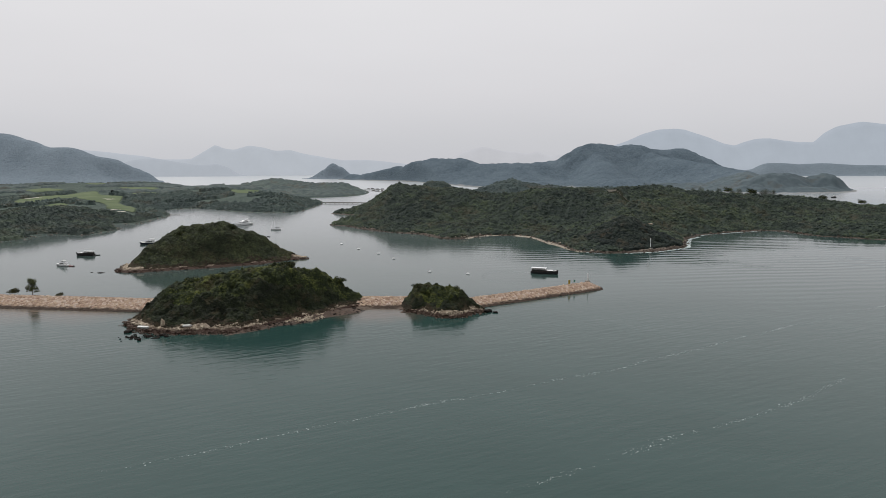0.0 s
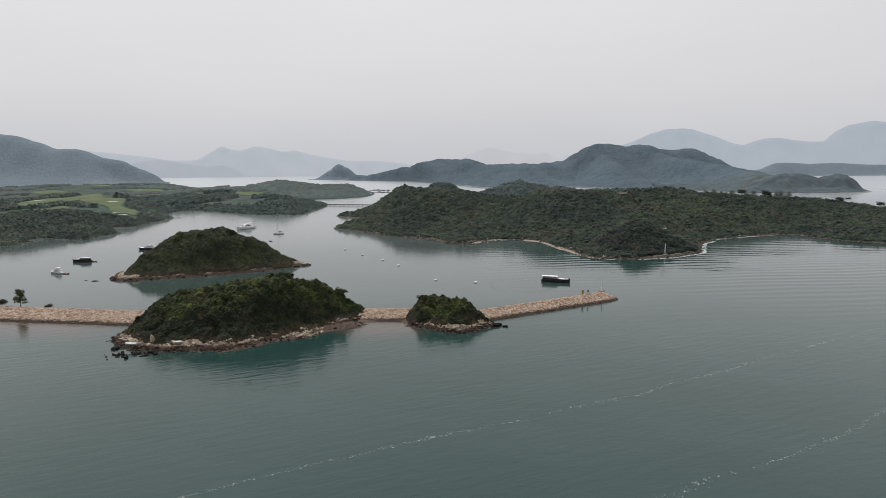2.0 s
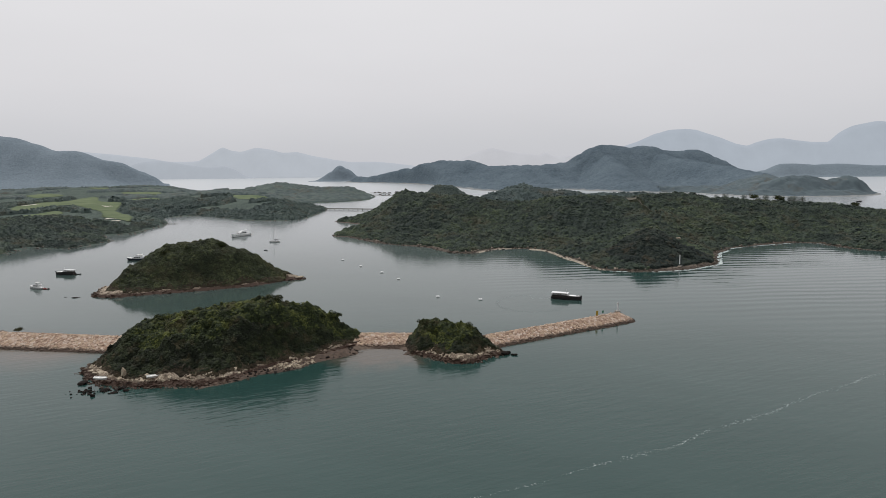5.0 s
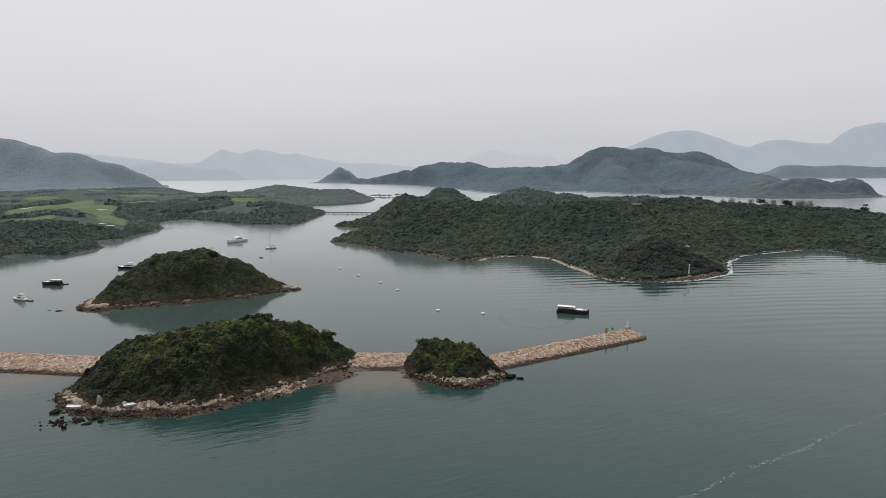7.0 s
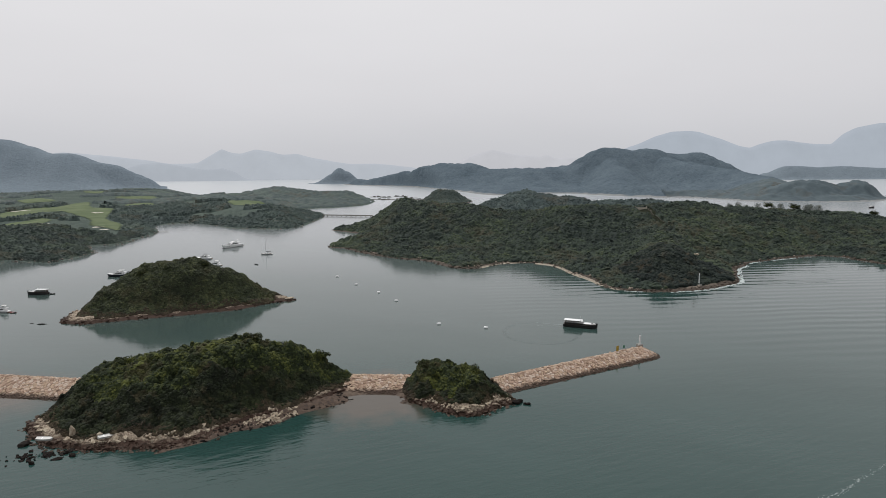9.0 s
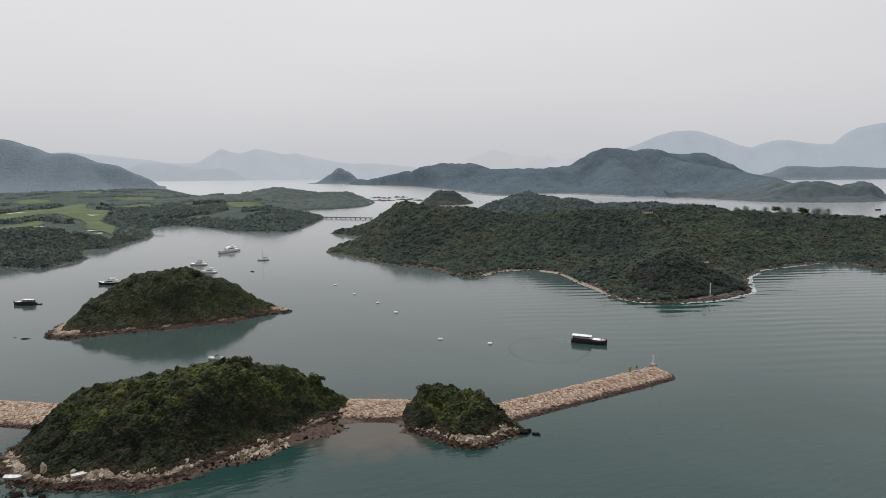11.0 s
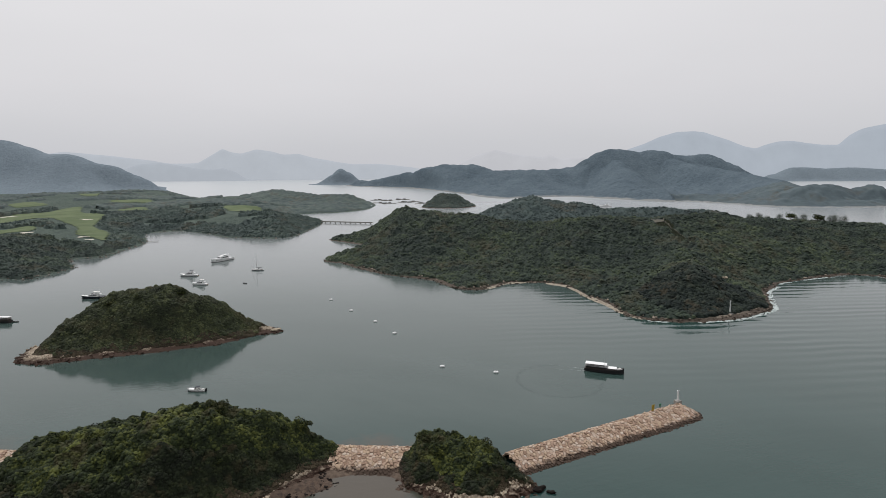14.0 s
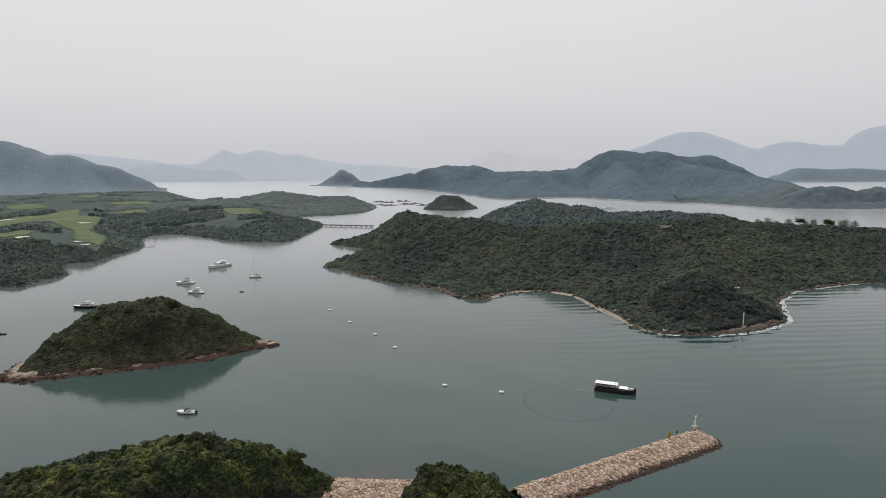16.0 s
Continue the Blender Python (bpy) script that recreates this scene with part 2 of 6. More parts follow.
# blue-grey base colours carry the air's haze, stronger on the farther hills
HILL = hill_material("haze_tinted_wooded_hillside", (0.080, 0.107, 0.130), (0.134, 0.170, 0.196), 0.012, (0.30, 0.30, 0.29))
HILL_FAR = hill_material("haze_tinted_grassy_hill", (0.152, 0.188, 0.218), (0.200, 0.240, 0.272), 0.01)


def haze_glow_material(name, c):
    """Backdrop of mountains some ten kilometres off, haze painted as a pale glow."""
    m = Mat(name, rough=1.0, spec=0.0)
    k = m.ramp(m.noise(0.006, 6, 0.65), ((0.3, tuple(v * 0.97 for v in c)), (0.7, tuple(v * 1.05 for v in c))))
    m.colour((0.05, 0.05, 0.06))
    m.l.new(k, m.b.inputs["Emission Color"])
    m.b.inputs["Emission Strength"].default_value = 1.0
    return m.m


# ---------------------------------------------------------------- mesh helpers
def mesh_from(name, verts, tris, material, smooth=False):
    """One mesh from arrays of corners and triangles."""
    me = bpy.data.meshes.new(name)
    verts, tris = np.asarray(verts, np.float32), np.asarray(tris, np.int32)
    me.vertices.add(len(verts))
    me.vertices.foreach_set("co", verts.ravel())
    me.loops.add(tris.size)
    me.loops.foreach_set("vertex_index", tris.ravel())
    me.polygons.add(len(tris))
    me.polygons.foreach_set("loop_start", np.arange(0, tris.size, 3, dtype=np.int32))
    me.polygons.foreach_set("use_smooth", np.full(len(tris), smooth))
    me.update(calc_edges=True)
    me.materials.append(material)
    return me


def part(name, bm, material, parent=None, label="", smooth=False):
    me = bpy.data.meshes.new(name)
    bmesh.ops.recalc_face_normals(bm, faces=bm.faces)
    for f in bm.faces:
        f.smooth = smooth
    bm.to_mesh(me)
    bm.free()
    me.materials.append(material)
    ob = new(name, me)
    ob.parent = parent
    return tagged(ob, label)


def fractal(x, y, size, seed=0.0, octaves=4):
    """Smooth value noise in numpy, about -1 to 1."""
    out, amp, total = np.zeros(np.shape(x)), 1.0, 0.0
    for o in range(octaves):
        u, v = np.asarray(x) / size + 17.3 * o + seed, np.asarray(y) / size - 9.1 * o + 0.7 * seed
        i, j = np.floor(u), np.floor(v)
        f, g = u - i, v - j
        f, g = f * f * (3 - 2 * f), g * g * (3 - 2 * g)

        def r(a, b):
            s = np.sin(a * 127.1 + b * 311.7 + seed * 7.7) * 43758.5453
            return (s - np.floor(s)) * 2 - 1

        out += amp * ((r(i, j) * (1 - f) + r(i + 1, j) * f) * (1 - g) + (r(i, j + 1) * (1 - f) + r(i + 1, j + 1) * f) * g)
        total += amp
        amp, size = amp * 0.5, size * 0.5
    return out / total


def smooth_loop(points, n=6):
    """A closed smooth line through the plan's corner points."""
    p = np.array(points, float)
    a, b, c, d = np.roll(p, 1, 0), p, np.roll(p, -1, 0), np.roll(p, -2, 0)
    out = []
    for t in np.arange(n) / n:
        out.append(0.5 * (2 * b + (c - a) * t + (2 * a - 5 * b + 4 * c - d) * t**2 + (3 * b - a - 3 * c + d) * t**3))
    return np.stack(out, 1).reshape(-1, 2)


def inside_distance(x, y, loop):
    """Distance to the line, positive inside."""
    best, inside = np.full(x.shape, 1e9), np.zeros(x.shape, bool)
    for (ax, ay), (bx, by) in zip(loop, np.roll(loop, -1, 0)):
        dx, dy = bx - ax, by - ay
        t = np.clip(((x - ax) * dx + (y - ay) * dy) / (dx * dx + dy * dy + 1e-9), 0, 1)
        best = np.minimum(best, (x - ax - t * dx) ** 2 + (y - ay - t * dy) ** 2)
        if ay != by:
            inside ^= ((ay > y) != (by > y)) & (x < dx * (y - ay) / dy + ax)
    return np.where(inside, 1, -1) * np.sqrt(best)


def smoothstep(v, a, b):
    t = np.clip((v - a) / (b - a), 0, 1)
    return t * t * (3 - 2 * t)


class Land:
    """A piece of land: a shore line, ridges (x, y, height, half width) and a rocky ledge along the water."""

    def __init__(self, shore, ridges, rise, ledge=2.0, ledge_width=6.0, rough=1.0, ragged=1.0, base=0.0, canopy=0.0, inset=0.9, wobble=0.16):
        self.wobble = wobble
        self.loop, self.canopy, self.inset = smooth_loop(shore), canopy, inset
        self.ridges, self.rise, self.ledge, self.ledge_width, self.rough, self.ragged, self.base = ridges, rise, ledge, ledge_width, rough, ragged, base

    def depth(self, x, y):
        r = self.ragged
        return inside_distance(x, y, self.loop) - self.inset * r + r * fractal(x, y, 9.0 * max(r, 0.6) ** 0.5, 3.0, 3)

    def height(self, x, y, d=None):
        d = self.depth(x, y) if d is None else d
        top = np.full(np.shape(x), self.base)
        for line in self.ridges:
            for (ax, ay, az, aw), (bx, by, bz, bw) in zip(line, line[1:] or line):
                dx, dy = bx - ax, by - ay
                t = np.clip(((x - ax) * dx + (y - ay) * dy) / (dx * dx + dy * dy + 1e-9), 0, 1)
                far = np.hypot(x - ax - t * dx, y - ay - t * dy) / (aw + (bw - aw) * t)
                top = np.maximum(top, (az + (bz - az) * t) * np.exp(-far * far))
        top = top * (1 + self.wobble * fractal(x, y, 34.0 * self.rough, 5.0, 3))
        rock = self.ledge * np.clip(d / self.ledge_width, 0, 1) ** 0.7 * (1 + 0.8 * fractal(x, y, 4.0 * self.rough, 8.0, 4))
        top = top + self.canopy * fractal(x, y, 26.0, 9.0, 3)
        up = rock + np.maximum(top - self.ledge, 0) * smoothstep(d, self.ledge_width * 0.5, self.rise)
        return np.where(d > 0, up, np.maximum(d * 0.4, -4.0))

    def mesh(self, name, step, material):
        lo, hi = self.loop.min(0) - 4 * step, self.loop.max(0) + 4 * step
        xs, ys = np.arange(lo[0], hi[0] + step, step), np.arange(lo[1], hi[1] + step, step)
        x, y = np.meshgrid(xs, ys)
        z = self.height(x, y)
        nx = len(xs)
        i = (np.arange(len(ys) - 1)[:, None] * nx + np.arange(nx - 1)).ravel()
        quads = np.stack([i, i + 1, i + nx + 1, i + nx], 1)
        quads = quads[z.ravel()[quads].max(1) > -3.0]
        tris = np.concatenate([quads[:, [0, 1, 2]], quads[:, [0, 2, 3]]])
        used, tris = np.unique(tris, return_inverse=True)
        verts = np.stack([x.ravel(), y.ravel(), z.ravel()], 1)[used]
        return mesh_from(name, verts, tris.reshape(-1, 3), material, smooth=True)


def icosphere(level):
    bm = bmesh.new()
    bmesh.ops.create_icosphere(bm, subdivisions=level, radius=1)
    bm.verts.ensure_lookup_table()
    v = np.array([w.co[:] for w in bm.verts])
    f = np.array([[w.index for w in g.verts] for g in bm.faces])
    bm.free()
    return v, f


def crown_shape(rng, leaves, leaf, level=2, flat=0.75):
    """A bush or tree crown of unit radius: a lumpy core with many small leaf sprays standing out of it."""
    v, f = icosphere(level)
    full = 0.86 if leaves > 40 else 0.98
    lumps = rng.normal(size=(7, 3))
    lumps /= np.linalg.norm(lumps, axis=1)[:, None]
    lumps[:, 2] = np.abs(lumps[:, 2])
    swell = 0.72 + 0.34 * np.max(np.clip(v @ lumps.T, 0, 1) ** 6, axis=1) + 0.05 * rng.normal(size=len(v))
    core = v * swell[:, None] * (1, 1, flat)
    verts, tris = [core * full], [f]
    if leaves:
        way = rng.normal(size=(leaves, 3))
        way[:, 2] = np.abs(way[:, 2]) * 1.0 - 0.25
        way /= np.linalg.norm(way, axis=1)[:, None]
        out = (0.74 + 0.36 * np.max(np.clip(way @ lumps.T, 0, 1) ** 6, axis=1)) * rng.uniform(0.88, 1.10, leaves)
        at = way * out[:, None] * (1, 1, flat)
        a = rng.normal(size=(leaves, 3))
        a /= np.linalg.norm(a, axis=1)[:, None]
        b = np.cross(a, way + 0.6 * rng.normal(size=(leaves, 3)))
        b /= np.linalg.norm(b, axis=1)[:, None]
        s = leaf * rng.uniform(0.6, 1.3, leaves)[:, None]
        quad = np.stack([at - a * s, at - b * s * 0.6, at + a * s, at + b * s * 0.6], 1).reshape(-1, 3)
        n = len(core) + 4 * np.arange(leaves)[:, None]
        verts.append(quad)
        tris += [n + [0, 1, 2], n + [0, 2, 3]]
    return np.concatenate(verts), np.concatenate(tris)


def rock_shape(rng, n=14):
    """A blunt angular stone of unit size."""
    bm = bmesh.new()
    for _ in range(n):
        p = rng.normal(size=3)
        p /= np.abs(p).max() ** 0.6 * np.linalg.norm(p) ** 0.4
        bm.verts.new(p * rng.uniform(0.85, 1.05))
    hull = bmesh.ops.convex_hull(bm, input=bm.verts)
    bmesh.ops.delete(bm, geom=[g for g in hull["geom_interior"] if isinstance(g, bmesh.types.BMVert)], context="VERTS")
    bmesh.ops.triangulate(bm, faces=bm.faces)
    bm.verts.ensure_lookup_table()
    bm.verts.index_update()
    v = np.array([w.co[:] for w in bm.verts])
    f = np.array([[w.index for w in g.verts] for g in bm.faces])
    bm.free()
    return v, f


def bm_loft(rings, cap=True):
    """A skin over rings of the same number of points."""
    bm = bmesh.new()
    rows = [[bm.verts.new(p) for p in ring] for ring in rings]
    n = len(rows[0])
    for a, b in zip(rows, rows[1:]):
        for i in range(n):
            bm.faces.new((a[i], a[(i + 1) % n], b[(i + 1) % n], b[i]))
    if cap:
        bm.faces.new(rows[0])
        bm.faces.new(rows[-1])
    return bm


def crowns(x, y, size, seed):
    """Rounded tree heads on a jittered grid, 0 to about 1."""
    u, v = x / size, y / size
    i, j = np.floor(u), np.floor(v)
    best = np.zeros(np.shape(x))

    def rnd(a, b, k):
        s = np.sin(a * 12.9898 + b * 78.233 + (seed + k) * 37.719) * 43758.5453
        return s - np.floor(s)

    for di in (-1, 0, 1):
        for dj in (-1, 0, 1):
            a, b = i + di, j + dj
            px, py = a + rnd(a, b, 1), b + rnd(a, b, 2)
            rad = 0.42 + 0.36 * rnd(a, b, 3)
            far = ((u - px) ** 2 + (v - py) ** 2) / rad**2
            best = np.maximum(best, (0.45 + 0.55 * rnd(a, b, 4)) * np.sqrt(np.maximum(0, 1 - far)))
    return best


class Canopy:
    """The leafy surface over a piece of land: tree heads of three sizes over the ground."""

    def __init__(self, land, margin, head, lift, keep=None, seed=0.0, broad=0.50):
        self.broad = broad
        self.land, self.margin, self.head, self.lift, self.keep, self.seed = land, margin, head, lift, keep, seed

    def at(self, x, y):
        d = self.land.depth(x, y)
        m = self.margin(x, y) if callable(self.margin) else self.margin
        e = d - m
        h, s = self.head, self.seed
        heads = self.broad * crowns(x, y, h * 2.3, s) + 0.55 * crowns(x, y, h, s + 3) + 0.24 * crowns(x, y, h * 0.42, s + 5) + 0.08 * fractal(x, y, h * 0.5, s, 2)
        z = self.land.height(x, y, d) + self.lift * (0.25 + heads) * np.clip(0.35 + 0.65 * e / (h * 2.2), 0, 1)
        ok = e > 0
        if self.keep is not None:
            ok &= self.keep(x, y)
        return z, ok

    def build(self, name, step, sprays, spray, material, label, seed, box=None, category="woodland", sides=6, lean=0.5, fine=True):
        """The surface with domed leaf tufts standing out of it, as one sheet of foliage."""
        r = np.random.default_rng(seed)
        lo, hi = (self.land.loop.min(0), self.land.loop.max(0)) if box is None else (np.array(box[:2], float), np.array(box[2:], float))
        xs, ys = np.arange(lo[0], hi[0] + step, step), np.arange(lo[1], hi[1] + step, step)
        x, y = np.meshgrid(xs, ys)
        x, y = x + r.uniform(-0.3, 0.3, x.shape) * step, y + r.uniform(-0.3, 0.3, y.shape) * step
        z, ok = self.at(x, y)
        z = np.where(ok, z - 0.35 * spray, self.land.height(x, y) - 0.6)
        nx = len(xs)
        i = (np.arange(len(ys) - 1)[:, None] * nx + np.arange(nx - 1)).ravel()
        q = np.stack([i, i + 1, i + nx + 1, i + nx], 1)
        q = q[ok.ravel()[q].any(1)]
        flip = r.uniform(size=len(q)) < 0.5
        tris = np.concatenate([q[flip][:, [0, 1, 2]], q[flip][:, [0, 2, 3]], q[~flip][:, [0, 1, 3]], q[~flip][:, [1, 2, 3]]])
        used, tris = np.unique(tris, return_inverse=True)
        verts, faces = [np.stack([x.ravel(), y.ravel(), z.ravel()], 1)[used]], [tris.reshape(-1, 3)]
        px, py = r.uniform(lo[0], hi[0], int(sprays)), r.uniform(lo[1], hi[1], int(sprays))
        pz, ok = self.at(px, py)
        px, py, pz = px[ok], py[ok], pz[ok]
        n, e = len(px), 1.6 * spray
        slope = np.stack([-(self.at(px + e, py)[0] - pz) / e, -(self.at(px, py + e)[0] - pz) / e, np.ones(n)], 1)
        slope[:, :2] = np.clip(slope[:, :2], -1.3, 1.3)
        up = slope / np.linalg.norm(slope, axis=1)[:, None] + (0, 0, lean) + 0.20 * r.normal(size=(n, 3))
        up /= np.linalg.norm(up, axis=1)[:, None]
        a = np.cross(up, r.normal(size=(n, 3)))
        a /= np.linalg.norm(a, axis=1)[:, None]
        b = np.cross(up, a)
        w = spray * (0.5 + 0.9 * r.uniform(0, 1, n) ** 1.3)
        mid = np.stack([px, py, pz], 1) + up * (w * r.uniform(0.22, 0.50, n))[:, None]
        fan, tri = [mid], []
        rings = ((0.62, 0.20), (1.0, 0.85)) if fine else ((1.0, 0.75),)
        turn = r.uniform(0, 2 * np.pi, n)
        loose = 1.0 if spray < 0.8 else 0.55
        for out, drop in rings:
            for k in range(sides):
                t = turn + 2 * np.pi * (k + r.uniform(-0.22, 0.22, n)) / sides
                q = w * out * (0.95 + 0.35 * loose * r.uniform(-1, 1, n))
                fan.append(mid + a * (q * np.cos(t))[:, None] + b * (q * np.sin(t))[:, None] - up * (w * drop * (0.9 + 0.45 * loose * r.uniform(-1, 1, n)))[:, None])
        for k in range(sides):
            m = (k + 1) % sides
            tri.append([0, k + 1, m + 1])
            if fine:
                tri += [[k + 1, k + 1 + sides, m + 1 + sides], [k + 1, m + 1 + sides, m + 1]]
        verts.append(np.stack(fan, 1).reshape(-1, 3))
        first = len(used) + len(fan) * np.arange(n)[:, None]
        faces += [first + f for f in tri]
        return tagged(new(name, mesh_from(name, np.concatenate(verts), np.concatenate(faces), material, True)), label, category, kind="stuff")


rng = np.random.default_rng(7)
ROCKS = [rock_shape(rng) for _ in range(10)]


# ---------------------------------------------------------------- sea
bm = bmesh.new()
bmesh.ops.create_grid(bm, x_segments=24, y_segments=24, size=6500)
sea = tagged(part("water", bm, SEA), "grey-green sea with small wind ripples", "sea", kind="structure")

# ---------------------------------------------------------------- near islands and the breakwater
ISLAND_A = Land([(-143.5, 252), (-133, 239), (-120, 235), (-105, 235), (-90, 235), (-79, 241), (-70, 254), (-58, 262), (-51, 268), (-43, 278), (-37, 285), (-36, 293),
                 (-46, 302), (-70, 311), (-100, 311), (-126, 303), (-141, 289), (-147, 271)],
                [[(-128, 267, 12.5, 19), (-104, 273, 17.5, 25), (-84, 277, 20.0, 28), (-64, 280, 15.5, 22), (-50, 286, 7.5, 14)]], 17, 3.0, 7.5, ragged=1.8, canopy=1.6)
ISLAND_B = Land([(-22, 280), (-19, 271), (-10, 266), (-2, 260), (8, 259), (15, 266), (21, 270), (20, 276), (15, 284), (8, 293), (-4, 298), (-15, 297), (-22, 290)],
                [[(-13, 284, 7.8, 14), (6, 281, 7.8, 13)]], 8, 2.5, 5, 0.6, ragged=1.2, canopy=0.5)
ISLAND_C = Land([(-222, 382), (-205, 378), (-192, 384), (-171, 392), (-146, 402), (-127, 415), (-114, 429), (-101, 436), (-108, 444), (-130, 455), (-160, 466), (-192, 462),
                 (-210, 446), (-224, 422), (-228, 400)],
                [[(-209, 412, 14, 20), (-192, 424, 24, 25), (-165, 429, 25, 28), (-144, 432, 18, 23), (-123, 434, 8, 15)]], 19, 2.4, 6.5, ragged=1.8, canopy=1.2)


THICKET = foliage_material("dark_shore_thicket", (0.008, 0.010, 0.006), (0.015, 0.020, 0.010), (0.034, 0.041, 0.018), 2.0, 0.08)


def island(land, name, label, step, margin, head, lift, fine, sprays, spray, leaf, rock, cover, seed, belt=None):
    """Rock and ground, a belt of dark thicket on the lower seaward slope, green scrub above it."""
    tagged(new(name, land.mesh(name, step, rock)), label, "island", kind="structure")

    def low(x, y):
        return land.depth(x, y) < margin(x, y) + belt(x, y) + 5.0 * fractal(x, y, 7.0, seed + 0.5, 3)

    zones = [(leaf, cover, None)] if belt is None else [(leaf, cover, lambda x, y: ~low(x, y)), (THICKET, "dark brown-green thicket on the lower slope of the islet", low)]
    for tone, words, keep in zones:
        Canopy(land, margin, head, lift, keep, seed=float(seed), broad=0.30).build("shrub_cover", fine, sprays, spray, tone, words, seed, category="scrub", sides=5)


def front_margin(x, y):
    return np.where(y < 256, 5.4, np.where(x > -75, 4.2, 2.6)) + 3.2 * fractal(x, y, 13, 2.0, 3)


def islet_margin(x, y):
    return np.where(y < 272, 4.6, 1.5) + 1.2 * fractal(x, y, 8, 2.0, 2)


def second_margin(x, y):
    return np.where(x > -116, 8.0, np.where(x < -203, 9.0, np.where(y < 420, 4.6, 1.8))) + 2.0 * fractal(x, y, 14, 4.0, 2)


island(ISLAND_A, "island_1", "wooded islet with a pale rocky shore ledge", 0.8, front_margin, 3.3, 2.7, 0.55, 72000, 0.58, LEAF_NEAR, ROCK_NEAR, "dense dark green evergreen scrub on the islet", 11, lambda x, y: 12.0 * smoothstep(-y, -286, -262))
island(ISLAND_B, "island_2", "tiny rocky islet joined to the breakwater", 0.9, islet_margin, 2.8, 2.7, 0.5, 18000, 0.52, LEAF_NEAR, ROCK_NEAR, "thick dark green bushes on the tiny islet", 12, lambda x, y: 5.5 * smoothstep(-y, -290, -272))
island(ISLAND_C, "island_3", "low domed island with brown rocks along the water", 1.5, second_margin, 3.4, 2.2, 0.8, 42000, 0.74, LEAF_OLIVE, ROCK_NEAR, "dense low evergreen scrub on the domed island", 13)

DRY = foliage_material("salt_burnt_scrub", (0.020, 0.016, 0.011), (0.040, 0.031, 0.020), (0.085, 0.068, 0.042), 1.4, 0.08)


def dry_skirt(land, margin, wide, count, seed, keep, label):
    """Low brown twiggy scrub between the shore rocks and the green cover."""
    low = Canopy(land, lambda x, y: margin(x, y) - 1.6, 1.4, 1.5, lambda x, y: keep(x, y) & (land.depth(x, y) < margin(x, y) + wide + 2.0 * fractal(x, y, 9, 6.0, 2)), float(seed), broad=0.3)
    low.build("dry_scrub", 0.6, count, 0.34, DRY, label, seed, category="scrub")


dry_skirt(ISLAND_A, front_margin, 1.6, 40000, 14, lambda x, y: y < 290, "salt-burnt brown scrub above the islet's shore rocks")
dry_skirt(ISLAND_B, islet_margin, 0.6, 20000, 15, lambda x, y: (y > 266) & (y < 286), "salt-burnt brown scrub round the tiny islet")
dry_skirt(ISLAND_C, second_margin, 2.2, 40000, 16, lambda x, y: y < 446, "salt-burnt brown scrub along the domed island")

# ---------------------------------------------------------------- wooded peninsula
PENINSULA = Land([(-137, 692), (-114, 674), (-85, 636), (-54, 606), (-27, 592), (-2, 555), (22, 552), (38, 570), (64, 577), (84, 563), (93, 524), (102, 503), (104, 479), (115, 461),
                  (133, 455), (152, 456), (174, 463), (195, 476), (211, 490), (221, 520), (237, 545), (262, 572), (292, 588), (332, 603), (355, 598), (358, 578), (372, 552),
                  (430, 520), (540, 510), (650, 540), (680, 640), (620, 770), (520, 860), (470, 940), (420, 1020), (320, 1090), (190, 1185), (90, 1180), (20, 1110), (-40, 1000), (-100, 940),
                  (-165, 872), (-148, 842), (-112, 800), (-124, 745)],
                 [[(-105, 735, 14, 60), (-66, 800, 43, 75), (-10, 770, 42, 85), (58, 742, 31, 80), (95, 726, 31, 75), (130, 710, 37, 85), (202, 690, 36.5, 90), (290, 735, 36, 95), (370, 760, 29, 85), (440, 780, 24, 80), (560, 780, 14, 75)],
                  [(166, 500, 17, 30), (178, 545, 17, 40), (200, 640, 27, 70)], [(225, 940, 28, 60), (256, 940, 27, 60), (310, 940, 28.5, 60), (333, 940, 27, 60), (353, 940, 26, 60), (366, 940, 22, 60), (386, 940, 18, 60)], [(80, 1080, 24, 60), (128, 1085, 41, 66), (190, 1080, 30, 80)], [(-135, 868, 6, 30), (-90, 850, 25, 50)]],
                 55, 1.6, 6, 2.4, ragged=2.5, base=5.0, inset=0.2, canopy=3.0)
tagged(new("peninsula", PENINSULA.mesh("peninsula", 5.0, ROCK_MID)), "long wooded peninsula with a thin rocky shore", "headland", kind="structure")
def wooded(x, y):
    return ~in_clearing(x, y) & ~on_trail(x, y) & ~on_knoll(x, y)


def in_clearing(x, y):
    return (np.abs(x - 200.5 - 0.03 * (690 - y) + 5 * fractal(x, y, 14, 4.0, 2)) < 5.0 + 0.065 * (y - 610)) & (y > 612) & (y < 697)


def trail_at(y):
    return 206.0 + 0.03 * (690 - y) + 1.6 * np.sin(y / 9.0)


def on_trail(x, y):
    return (np.abs(x - trail_at(y)) < 1.1) & (y > 592) & (y < 690)


def on_knoll(x, y):
    return ((x - 168) / 44) ** 2 + ((y - 494) / 40) ** 2 + 0.35 * fractal(x, y, 22, 7.0, 3) < 1


WOODS = Canopy(PENINSULA, lambda x, y: 3.2 + 2.0 * fractal(x, y, 25, 2.0, 2), 6.4, 4.6, wooded, 21.0)
KNOLL = Canopy(PENINSULA, lambda x, y: np.where(y < 485, 5.2, 3.5) + 2.0 * fractal(x, y, 25, 2.0, 2), 6.0, 4.6, lambda x, y: on_knoll(x, y), 24.0)
